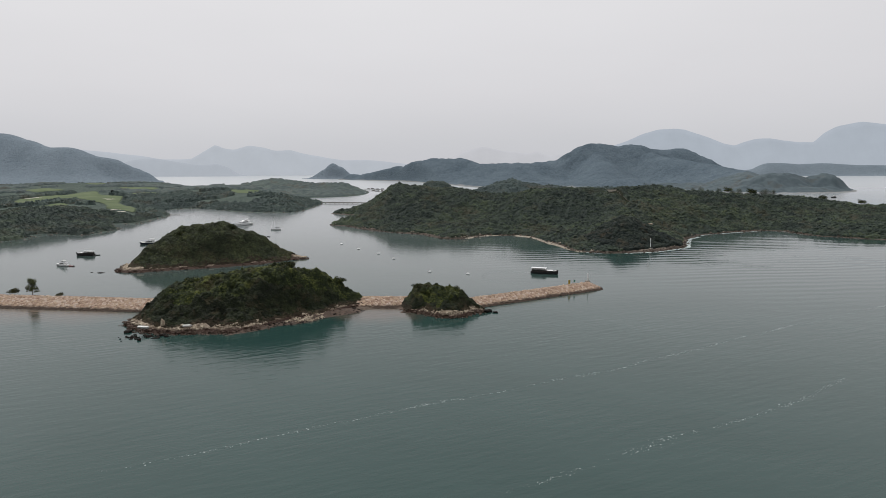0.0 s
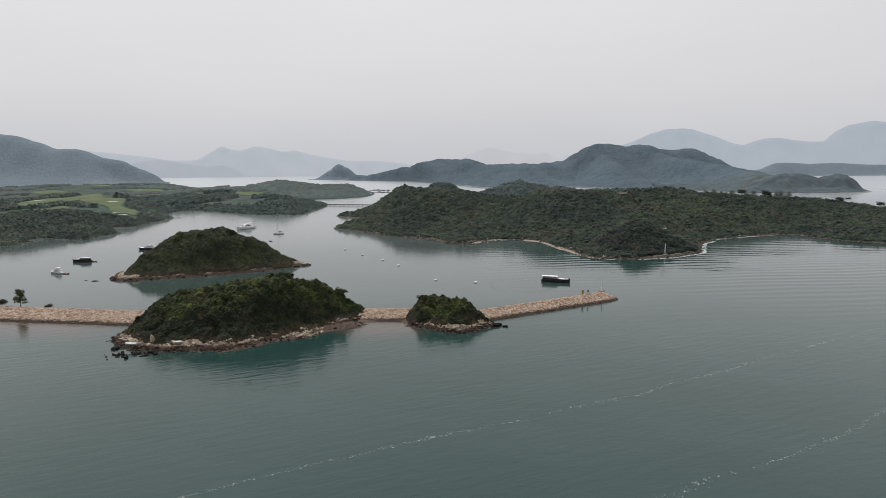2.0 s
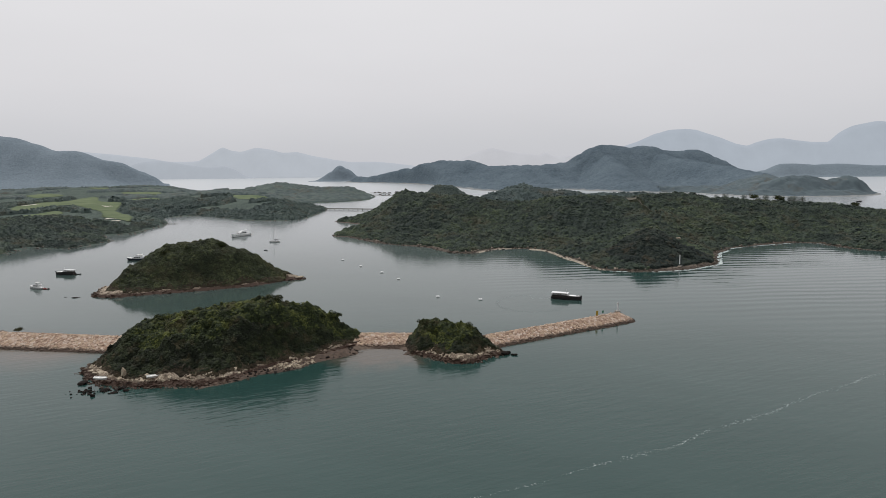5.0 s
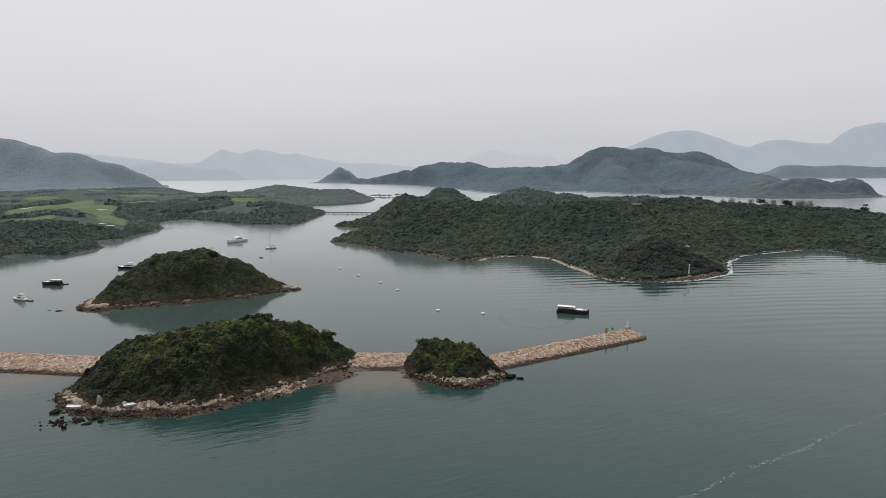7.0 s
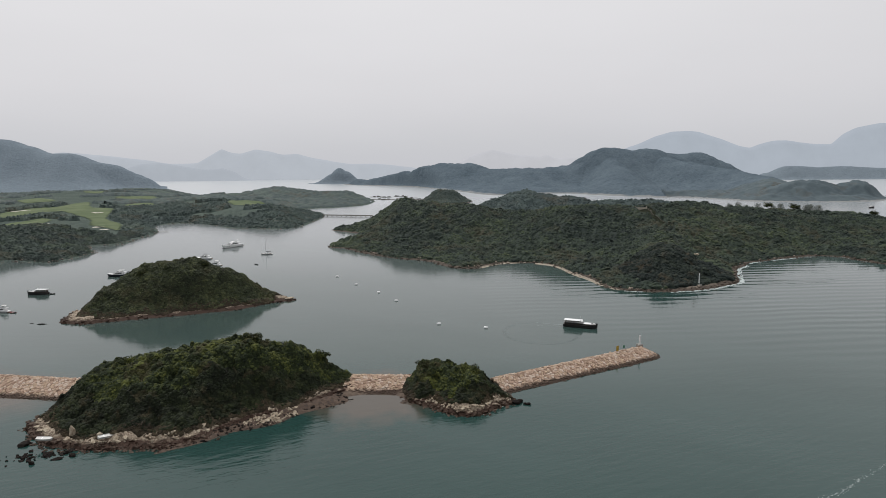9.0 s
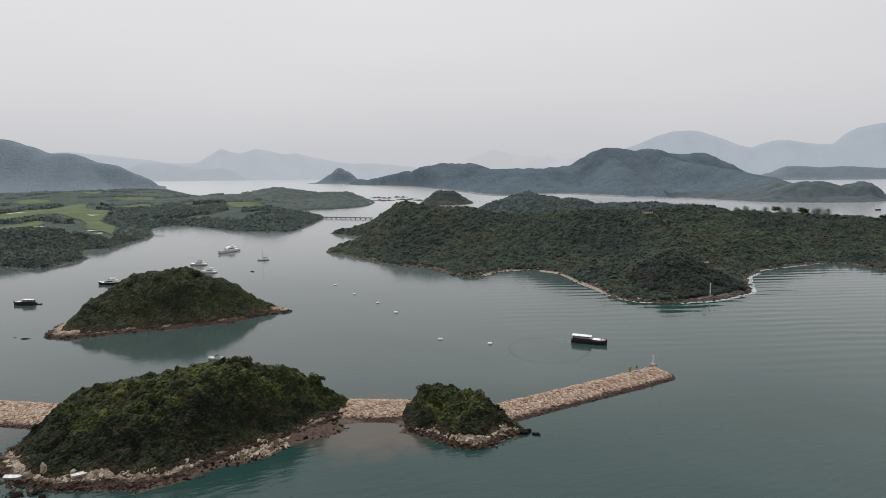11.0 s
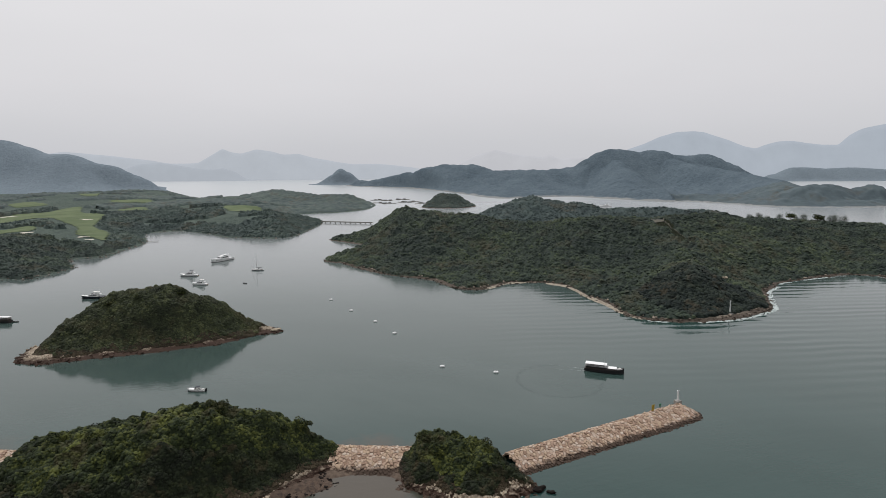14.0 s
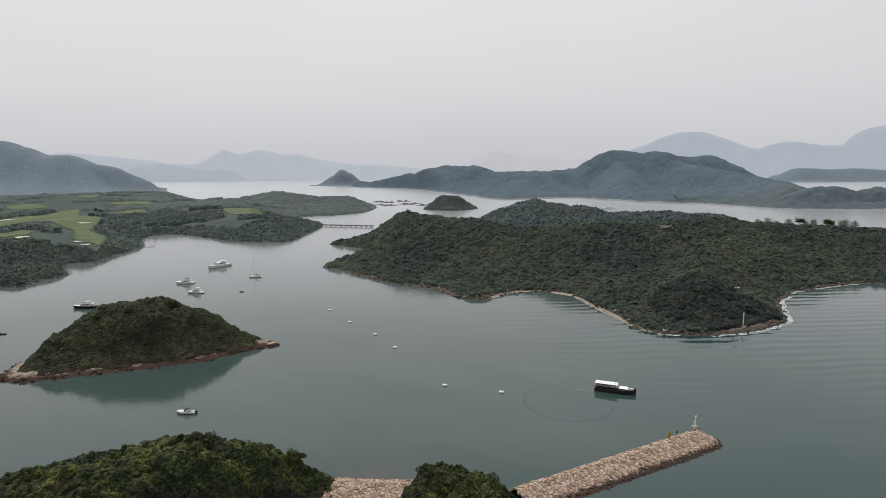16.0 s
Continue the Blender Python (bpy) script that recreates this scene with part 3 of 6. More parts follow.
KNOLL.build("knoll_trees", 1.2, 12000, 1.25, LEAF_DARK, "dark evergreen trees on the headland knoll", 24, (110, 450, 225, 545), sides=5, fine=True)
WOODS.build("woodland_cover", 1.6, 72000, 1.35, LEAF_MID, "dense green woodland canopy on the peninsula", 21, (-140, 450, 690, 720), sides=5)
WOODS.build("woodland_cover", 2.2, 32000, 1.8, LEAF_MID, "dense green woodland canopy over the ridge", 22, (-180, 720, 690, 900), sides=4)
WOODS.build("woodland_cover", 2.6, 22000, 2.0, LEAF_BACK, "haze-tinted woodland canopy on the hill behind the ridge", 23, (-180, 900, 690, 1190), sides=4)

# ---------------------------------------------------------------- golf course coast
COAST = Land([(-900, 470), (-700, 480), (-520, 500), (-440, 525), (-412, 560), (-419, 600), (-374, 595), (-368, 628), (-372, 660), (-404, 704), (-378, 722), (-387, 764), (-400, 845), (-450, 940), (-420, 974),
              (-359, 934), (-308, 890), (-234, 885), (-222, 969), (-228, 1100), (-258, 1162), (-340, 1215), (-300, 1290), (-244, 1320), (-196, 1410), (-204, 1590), (-271, 1720), (-430, 1790),
              (-600, 1720), (-760, 1850), (-1000, 2200), (-1180, 2420), (-1600, 2450), (-2300, 2400), (-2300, 1900), (-1800, 1200), (-1300, 600)],
             [[(-480, 640, 14, 90), (-520, 760, 15, 90)], [(-420, 800, 9, 60), (-560, 950, 13, 140), (-780, 1250, 17, 220), (-1100, 1700, 25, 300)], [(-270, 980, 14, 60), (-340, 1060, 20, 80), (-420, 1200, 20, 130), (-560, 1400, 22, 150)],
              [(-470, 1640, 32, 110), (-360, 1610, 20, 70), (-265, 1585, 21, 65), (-600, 1640, 20, 120)]],
             70, 1.8, 7, 5.0, ragged=3.0, base=7.0, inset=0.0)
GREENS = [[(-785, 1062), (-786, 1131), (-748, 1152), (-771, 1237), (-770, 1290), (-677, 1146), (-626, 1129), (-570, 1024), (-518, 929), (-475, 890), (-437, 812), (-496, 852), (-536, 914), (-610, 988), (-680, 1048), (-719, 985)],
          [(-639, 875), (-636, 920), (-612, 935), (-583, 893), (-605, 873), (-616, 845)], [(-450, 1235), (-389, 1262), (-350, 1130), (-392, 1115)],
          [(-990, 1374), (-978, 1430), (-866, 1326), (-895, 1280)], [(-1237, 2009), (-1171, 1996), (-992, 1701), (-1047, 1710)], [(-840, 1519), (-801, 1611), (-745, 1508), (-793, 1449)],
          [(-678, 1259), (-682, 1360), (-633, 1286), (-648, 1226)]]
LOOPS = [smooth_loop(g, 5) for g in GREENS]


def off_greens(x, y):
    ok = np.ones(x.shape, bool)
    for g in LOOPS:
        ok &= (inside_distance(x, y, g) < -4) & (inside_distance(x * 1.055, y * 1.055, g) < 0)
    return ok & (y > 480)


# rough grass and scrub, lightened and blued to paint in the coast's haze
GROUND = hill_material("haze_tinted_grass_and_scrub", (0.080, 0.104, 0.094), (0.122, 0.149, 0.126), 0.02)
GRASS = Mat("fairway_grass", 0.9, spec=0.1)
mown = GRASS.mix(GRASS.span(GRASS.noise(0.03, 5), 0.35, 0.65), (0.086, 0.114, 0.056), (0.128, 0.155, 0.082))
GRASS.colour(GRASS.mix(GRASS.span(GRASS.noise(0.12, 4, 0.65, (1, 0.4, 1), 0.6), 0.45, 0.70, 0.0, 0.5), mown, (0.080, 0.100, 0.060)))
COAST_ROCK = rock_material("coast_rock", (0.05, 0.04, 0.03), (0.16, 0.12, 0.09), (0.28, 0.22, 0.17))
tagged(new("coast", COAST.mesh("coast", 9.0, GROUND)), "hilly golf coast with woods and a grassy ridge", "headland", kind="structure")
COAST_WOODS = Canopy(COAST, lambda x, y: 4 + 3 * fractal(x, y, 30, 2.0, 2), 9.0, 5.5, lambda x, y: off_greens(x, y) & ((fractal(x, y, 80, 6.0, 3) > -0.09 + 0.28 * smoothstep(y, 900, 1500)) | ((x > -560) & (y > 1400)) | (COAST.depth(x, y) < 45)), 31.0)
COAST_WOODS.build("woodland_cover", 2.0, 60000, 1.15, LEAF_COAST, "dark green woods along the near golf coast", 30, (-900, 480, -215, 800), sides=4)
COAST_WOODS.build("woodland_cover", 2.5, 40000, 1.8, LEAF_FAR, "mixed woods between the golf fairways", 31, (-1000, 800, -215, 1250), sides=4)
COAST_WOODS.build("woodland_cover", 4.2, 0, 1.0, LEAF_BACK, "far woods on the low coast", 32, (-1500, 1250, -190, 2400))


def draped(name, loop, step, lift, material, label, category):
    lo, hi = loop.min(0), loop.max(0)
    xs, ys = np.arange(lo[0], hi[0] + step, step), np.arange(lo[1], hi[1] + step, step)
    x, y = np.meshgrid(xs, ys)
    z = COAST.height(x, y) + lift
    d = inside_distance(x, y, loop)
    nx = len(xs)
    i = (np.arange(len(ys) - 1)[:, None] * nx + np.arange(nx - 1)).ravel()
    q = np.stack([i, i + 1, i + nx + 1, i + nx], 1)
    q = q[d.ravel()[q].min(1) > -step * 0.4]
    tris = np.concatenate([q[:, [0, 1, 2]], q[:, [0, 2, 3]]])
    ob = new(name, mesh_from(name, np.stack([x.ravel(), y.ravel(), z.ravel()], 1), tris, material, True))
    return tagged(ob, label, category, kind="structure")


for g in LOOPS:
    draped("fairway", g, 5.0, 0.6, GRASS.m, "mown green golf fairway on the coast", "fairway")

# ---------------------------------------------------------------- hills beyond
RANGE = Land([(-560, 3060), (-420, 2880), (-280, 2760), (-115, 2494), (10, 2150), (120, 1817), (264, 1867), (356, 1890), (430, 1768), (530, 1626), (600, 1615), (649, 1553), (697, 1424), (770, 1393), (887, 1378), (970, 1395), (1060, 1465),
              (1082, 1530), (1030, 1640), (1080, 1900), (1190, 2300), (1210, 2700), (800, 2900), (300, 2900), (-100, 2990), (-400, 3130)],
             [[(-560, 3050, 8, 60), (-470, 3010, 30, 80), (-413, 3000, 24, 100), (-284, 2850, 53, 120), (-212, 2780, 69, 140), (-170, 2740, 63, 140), (-103, 2680, 92, 150), (-42, 2640, 101, 155), (73, 2560, 100, 165), (146, 2500, 75, 160), (204, 2450, 78, 160), (309, 2400, 80, 190), (367, 2400, 78, 190), (462, 2400, 86, 160), (532, 2400, 120, 110), (580, 2400, 143, 130), (615, 2400, 153, 150), (661, 2400, 150, 180), (721, 2400, 140, 190), (780, 2400, 152, 180), (833, 2400, 134, 180), (911, 2400, 128, 180), (976, 2400, 133, 150), (1031, 2380, 104, 130), (1080, 2340, 68, 110), (1100, 2300, 50, 100)],
              [(780, 2400, 135, 120), (860, 2200, 95, 130), (910, 2020, 68, 120), (910, 1800, 50, 120), (843, 1600, 36, 90)], [(615, 2400, 130, 110), (600, 2150, 70, 110), (560, 1960, 34, 100)],
              [(828, 1500, 42, 60), (883, 1500, 44, 60), (939, 1505, 33, 50), (1000, 1505, 41, 50), (1025, 1505, 36, 40)], [(560, 1760, 30, 90)]], 55, 2, 8, 9.0, ragged=6.0, base=12, canopy=5.0, wobble=0.05)
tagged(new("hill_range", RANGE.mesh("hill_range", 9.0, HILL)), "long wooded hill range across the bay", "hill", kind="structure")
Canopy(RANGE, 10.0, 13.0, 4.0, seed=41.0).build("woodland_cover", 3.6, 0, 1.0, LEAF_RANGE, "haze-tinted woods on the nearest hills across the bay", 41, (580, 1370, 1100, 1680))
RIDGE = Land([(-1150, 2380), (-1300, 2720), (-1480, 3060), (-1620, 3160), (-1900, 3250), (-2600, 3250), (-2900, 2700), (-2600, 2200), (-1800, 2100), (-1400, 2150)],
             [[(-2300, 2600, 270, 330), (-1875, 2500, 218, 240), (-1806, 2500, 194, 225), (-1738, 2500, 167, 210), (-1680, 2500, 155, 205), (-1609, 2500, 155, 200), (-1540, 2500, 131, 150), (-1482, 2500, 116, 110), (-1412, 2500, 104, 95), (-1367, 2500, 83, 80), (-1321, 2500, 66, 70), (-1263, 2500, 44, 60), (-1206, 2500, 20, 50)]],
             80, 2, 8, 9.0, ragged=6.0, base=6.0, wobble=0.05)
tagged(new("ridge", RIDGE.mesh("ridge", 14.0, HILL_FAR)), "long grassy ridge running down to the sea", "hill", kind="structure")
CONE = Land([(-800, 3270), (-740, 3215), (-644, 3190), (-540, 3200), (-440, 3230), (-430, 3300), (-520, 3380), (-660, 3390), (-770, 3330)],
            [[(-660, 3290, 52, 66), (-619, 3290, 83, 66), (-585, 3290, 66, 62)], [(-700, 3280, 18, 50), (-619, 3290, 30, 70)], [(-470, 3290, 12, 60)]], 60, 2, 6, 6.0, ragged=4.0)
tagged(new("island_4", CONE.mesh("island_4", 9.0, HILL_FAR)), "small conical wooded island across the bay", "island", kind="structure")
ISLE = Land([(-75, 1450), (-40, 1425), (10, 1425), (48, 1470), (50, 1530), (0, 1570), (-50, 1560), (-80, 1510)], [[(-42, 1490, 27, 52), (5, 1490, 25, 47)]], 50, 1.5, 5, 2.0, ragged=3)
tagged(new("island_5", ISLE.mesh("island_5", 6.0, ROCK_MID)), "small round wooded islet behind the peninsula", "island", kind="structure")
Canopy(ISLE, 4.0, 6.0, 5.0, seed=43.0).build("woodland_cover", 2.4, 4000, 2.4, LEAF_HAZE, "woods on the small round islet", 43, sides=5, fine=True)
RIGHT_HILL = Land([(1700, 3420), (2000, 3330), (2400, 3300), (3000, 3300), (3000, 3800), (2000, 3750)], [[(1769, 3520, 23, 110), (1872, 3520, 39, 110), (1973, 3520, 77, 110), (2061, 3520, 76, 120), (2147, 3520, 69, 110), (2289, 3520, 75, 120), (2410, 3520, 67, 110), (2518, 3520, 60, 110), (2900, 3520, 55, 120)]], 90, 2, 8, 9.0, ragged=6.0, base=8, wobble=0.06)
# paleness here is haze painted into the base colour
PALE_HILL = hill_material("haze_tinted_wooded_hill", (0.160, 0.196, 0.224), (0.192, 0.230, 0.260), 0.01)
tagged(new("island_6", RIGHT_HILL.mesh("island_6", 14.0, PALE_HILL)), "low wooded island in haze-tinted colour far across the bay", "island", kind="structure")


def mountains(name, line, y, depth, colour, label):
    """A far ridge with its spurs, as a height field along its crest."""
    xs = np.arange(line[0][0], line[-1][0], 14.0)
    crest = np.interp(xs, [p[0] for p in line], [p[1] for p in line])
    k = np.exp(-0.5 * (np.arange(-6, 7) / 0.8) ** 2)
    crest = np.convolve(np.pad(crest, 6, "edge"), k / k.sum(), "valid") + 5 * fractal(xs, xs * 0, 150, 2.0, 5)
    rows = np.linspace(-1, 1, 13)
    x, v = np.meshgrid(xs, rows)
    z = crest[None] * (1 - np.abs(v) ** 1.3) * (1 + 0.18 * (1 - np.abs(v)) * np.abs(v) * 4 * fractal(x, v * 300, 260, 4.0, 3)) - 3
    nx = len(xs)
    i = (np.arange(len(rows) - 1)[:, None] * nx + np.arange(nx - 1)).ravel()
    q = np.stack([i, i + 1, i + nx + 1, i + nx], 1)
    me = mesh_from(name, np.stack([x.ravel(), (y + v * depth).ravel(), z.ravel()], 1), np.concatenate([q[:, [0, 1, 2]], q[:, [0, 2, 3]]]), haze_glow_material(name + "_painted_haze", colour), True)
    return tagged(new(name, me), label, "mountain", kind="structure")


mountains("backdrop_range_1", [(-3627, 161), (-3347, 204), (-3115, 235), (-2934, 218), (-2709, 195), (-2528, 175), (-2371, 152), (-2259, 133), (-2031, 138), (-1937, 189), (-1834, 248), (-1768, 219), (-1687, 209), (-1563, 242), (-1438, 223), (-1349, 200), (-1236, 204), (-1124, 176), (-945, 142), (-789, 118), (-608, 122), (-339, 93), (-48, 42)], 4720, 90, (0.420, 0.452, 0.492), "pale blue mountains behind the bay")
mountains("backdrop_range_2", [(-2758, 64), (-2586, 75), (-2456, 91), (-2347, 128), (-2197, 138), (-2112, 131), (-2008, 109), (-1860, 87), (-1775, 86), (-1711, 96), (-1628, 71), (-1566, 26), (-1500, 4), (-1440, 0)], 4420, 80, (0.370, 0.402, 0.440), "foothills behind the bay with haze painted as a blue glow")
mountains("backdrop_range_3", [(-48, 68), (98, 144), (193, 193), (338, 228), (511, 190), (728, 164), (764, 188), (851, 152), (1090, 162), (1313, 104)], 4800, 60, (0.50, 0.505, 0.53), "faint mountains with haze painted as a pale glow")
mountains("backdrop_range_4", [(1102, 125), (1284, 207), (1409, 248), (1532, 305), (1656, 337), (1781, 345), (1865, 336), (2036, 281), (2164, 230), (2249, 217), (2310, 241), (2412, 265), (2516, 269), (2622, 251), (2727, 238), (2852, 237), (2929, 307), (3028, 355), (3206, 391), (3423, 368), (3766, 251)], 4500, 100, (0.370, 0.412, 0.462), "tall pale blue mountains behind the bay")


# ---------------------------------------------------------------- breakwater
def stones(places, sizes, rng, squash=0.62):
    """Stones as arrays, lying at the given places."""
    verts, tris, base = [], [], 0
    for p, s in zip(places, sizes):
        v, f = ROCKS[rng.integers(len(ROCKS))]
        m = np.array(Euler(rng.uniform(-0.25, 0.25, 2).tolist() + [rng.uniform(0, 6.28)]).to_matrix())
        w = (v * (s * rng.uniform(0.75, 1.25), s * rng.uniform(0.75, 1.1), s * squash)) @ m.T + p
        verts.append(w)
        tris.append(f + base)
        base += len(v)
    return np.concatenate(verts), np.concatenate(tris)


def clip(poly, px, py, nx, ny):
    """The part of a plan polygon on the side of the line through p that n points away from."""
    out = []
    for (ax, ay), (bx, by) in zip(poly, poly[1:] + poly[:1]):
        da, db = (ax - px) * nx + (ay - py) * ny, (bx - px) * nx + (by - py) * ny
        if da <= 0:
            out.append((ax, ay))
        if da * db < 0:
            t = da / (da - db)
            out.append((ax + (bx - ax) * t, ay + (by - ay) * t))
    return out


def fitted_cells(t0, t1, u0, u1, gap, r):
    """Irregular stones that fit together: the cells round jittered points of a staggered grid."""
    nt, nu = int((t1 - t0) / gap), int((u1 - u0) / (gap * 0.86))
    pts = {}
    for i in range(-2, nt + 3):
        for j in range(-2, nu + 3):
            pts[i, j] = (t0 + (i + 0.5 * (j % 2) + r.uniform(-0.46, 0.46)) * gap, u0 + (j + r.uniform(-0.46, 0.46)) * gap * 0.86)
    for i in range(nt + 1):
        for j in range(nu + 1):
            x, y = pts[i, j]
            poly = [(x - 2 * gap, y - 2 * gap), (x + 2 * gap, y - 2 * gap), (x + 2 * gap, y + 2 * gap), (x - 2 * gap, y + 2 * gap)]
            for di in (-2, -1, 0, 1, 2):
                for dj in (-2, -1, 0, 1, 2):
                    if di or dj:
                        q = pts[i + di, j + dj]
                        nx, ny = q[0] - x, q[1] - y
                        far = math.hypot(nx, ny)
                        k = 0.5 - 0.03 * gap / far
                        poly = clip(poly, x + nx * k, y + ny * k, nx / far, ny / far)
            yield x, y, poly


def breakwater(name, a, b, top, near, back, label, seed, parts=0, round_end=False, gap=1.12):
    """A rubble mound from a to b (the crest's line): a dark core, and fitted armour stones over crest and slopes."""
    r = np.random.default_rng(seed)
    a, b = np.array(a, float), np.array(b, float)
    along = (b - a) / np.linalg.norm(b - a)
    out = np.array([along[1], -along[0]])
    length = np.linalg.norm(b - a)

    def height(t, u):
        over = max(0.0, t - length) if round_end else 0.0
        far = math.hypot(over, u)
        wide = (near if u > 0 else back) if far < 1e-6 or over == 0 else back + (near - back) * (0.5 + 0.5 * u / far)
        return top - (top + 0.3) * max(0.0, far - 1.0) / (wide - 1.0 + 0.3)

    def world(t, u, z):
        return (*(a + along * t + out * u), z)

    end = length + (near + back) / 2 + 1 if round_end else length
    ts, us = np.linspace(0, end, max(3, int(end / 1.5))), np.linspace(-back - 2, near + 2, 22)
    verts = [world(t, u, max(height(t, u), -1.4) - 0.30) for t in ts for u in us]
    i = (np.arange(len(ts) - 1)[:, None] * 22 + np.arange(21)).ravel()
    tris = np.concatenate([np.stack([i, i + 22, i + 23], 1), np.stack([i, i + 23, i + 1], 1)])
    core = tagged(new(name, mesh_from(name, verts, tris, JOINT)), label, "breakwater", kind="structure")
    full = []
    for t, u, poly in fitted_cells(0, end, -back - 0.5, near + 0.6, gap, r):
        if height(t, u) < -0.35 or len(poly) < 3:
            continue
        lift, tilt, lean = r.normal() * 0.10, r.normal() * 0.12, r.normal() * 0.10
        n = len(poly)
        ring = []
        for f, h in ((1.02, -0.55), (1.0, -0.06), (0.86, 0.07)):
            for p, q in poly:
                x, y = t + (p - t) * f, u + (q - u) * f
                ring.append(world(x, y, height(x, y) + h + lift + tilt * (p - t) + lean * (q - u)))
        ring.append(world(t, u, height(t, u) + 0.09 + lift))
        k = np.arange(n)
        m = (k + 1) % n
        f = [np.stack([k + o, k + o + n, m + o + n], 1) for o in (0, n)] + [np.stack([k + o, m + o + n, m + o], 1) for o in (0, n)]
        f.append(np.stack([k + 2 * n, np.full(n, 3 * n), m + 2 * n], 1))
        full.append((u > -1.5, t, world(t, u, height(t, u)), np.array(ring), np.concatenate(f)))
    chosen = set(sorted((i for i in range(len(full)) if full[i][0]), key=lambda i: -full[i][1])[:parts])
    verts, tris, base = [], [], 0
    for i, (_, _, at, v, f) in enumerate(full):
        if i in chosen:
            ob = new("boulder", mesh_from("boulder", v - np.array(at), f, BOULDER))
            ob.parent = core
            ob.matrix_basis = Matrix.Translation(at)
        else:
            verts.append(v)
            tris.append(f + base)
            base += len(v)
    rest = new("armour_stones", mesh_from("armour_stones", np.concatenate(verts), np.concatenate(tris), BOULDER))
    tagged(rest, "buff granite armour stones of the breakwater", kind="stuff").parent = core
    return core


JOINT = plain("dark_stone_joints", (0.095, 0.073, 0.055), 0.95, var=0.3, spec=0.1)
breakwater("breakwater_1", (14, 286.8), (83.2, 325.4), 3.3, 9.4, 4.2, "rubble breakwater arm of buff boulders with a beacon", 51, parts=300, round_end=True)
breakwater("breakwater_2", (-44, 291), (-16, 290), 3.4, 12.0, 7.0, "short rubble breakwater between two islets", 52)
breakwater("breakwater_3", (-262, 300), (-140, 284.5), 4.0, 12.0, 8.0, "long rubble breakwater of buff boulders", 53)


# ---------------------------------------------------------------- boats
WHITE = plain("white_gelcoat", (0.84, 0.84, 0.83), 0.25, var=0.06)
CREAM = plain("weathered_white_paint", (0.62, 0.61, 0.58), 0.5, var=0.12)
NAVY = plain("dark_blue_gelcoat", (0.018, 0.022, 0.035), 0.25)
TARRED = plain("dark_brown_painted_timber", (0.046, 0.034, 0.028), 0.55, var=0.25)
TEAK = plain("weathered_teak", (0.16, 0.115, 0.075), 0.7, var=0.2)
DARKGLASS = plain("tinted_glass", (0.012, 0.013, 0.015), 0.08, var=0.0, spec=0.6)
STEEL = plain("stainless_steel", (0.55, 0.55, 0.55), 0.3, 1.0, var=0.05)
RUBBER = plain("black_rubber", (0.018, 0.018, 0.019), 0.7, var=0.2)
RED = plain("faded_red_inflatable", (0.20, 0.030, 0.028), 0.6)
CANVAS = plain("dark_canvas", (0.03, 0.035, 0.045), 0.85)
GREYPAINT = plain("grey_deck_paint", (0.28, 0.28, 0.28), 0.6)


def bm_box(x0, x1, y0, y1, z0, z1, slope_front=0.0, slope_back=0.0, inset=0.0, bevel=0.06):
    """A block along x with a raked front (at x1) and back and sides that lean in."""
    bm = bmesh.new()
    lo = [(x0, y0, z0), (x1, y0, z0), (x1, y1, z0), (x0, y1, z0)]
    hi = [(x0 + slope_back, y0 + inset, z1), (x1 - slope_front, y0 + inset, z1), (x1 - slope_front, y1 - inset, z1), (x0 + slope_back, y1 - inset, z1)]
    a, b = [bm.verts.new(p) for p in lo], [bm.verts.new(p) for p in hi]
    bm.faces.new(a[::-1])
    bm.faces.new(b)
    for i in range(4):
        bm.faces.new((a[i], a[(i + 1) % 4], b[(i + 1) % 4], b[i]))
    if bevel:
        bmesh.ops.bevel(bm, geom=bm.edges[:], offset=bevel, segments=2, affect="EDGES")
    return bm


def bm_rod(a, b, r0, r1=None, n=8):
    """A round bar from a to b."""
    a, b = Vector(a), Vector(b)
    r1 = r0 if r1 is None else r1
    q = (b - a).to_track_quat("Z", "Y")
    return bm_loft([[c + q @ Vector((r * math.cos(k * 2 * math.pi / n), r * math.sin(k * 2 * math.pi / n), 0)) for k in range(n)] for c, r in ((a, r0), (b, r1))])


def bm_bars(bars, r):
    """Several thin bars in one mesh: one welded rail."""
    out = bmesh.new()
    for a, b in bars:
        one = bm_rod(a, b, r, n=6)
        me = bpy.data.meshes.new("bar")
        one.to_mesh(me)
        one.free()
        out.from_mesh(me)
        bpy.data.meshes.remove(me)
    return out


def bm_tube(points, r, n=8):
    """A bent round tube through points, with closed ends."""
    p = [Vector(v) for v in points]
    rings = []
    for i, c in enumerate(p):
        way = (p[min(i + 1, len(p) - 1)] - p[max(i - 1, 0)]).normalized()
        q = way.to_track_quat("Z", "Y")
        k = r * (0.6 if i in (0, len(p) - 1) else 1)
        rings.append([c + q @ Vector((k * math.cos(a * 2 * math.pi / n), k * math.sin(a * 2 * math.pi / n), 0)) for a in range(n)])
    return bm_loft(rings)


def half_beam(u, beam, full=0.55, stern=0.88):
    """Half beam at u from stern (0) to bow (1)."""
    w = stern + (1 - stern) * min(1, u / 0.35) if u < 0.35 else 1.0
    if u > full:
        w = math.sqrt(max(0.0, 1 - ((u - full) / (1 - full)) ** 2.1))
    return beam / 2 * max(w, 0.015)


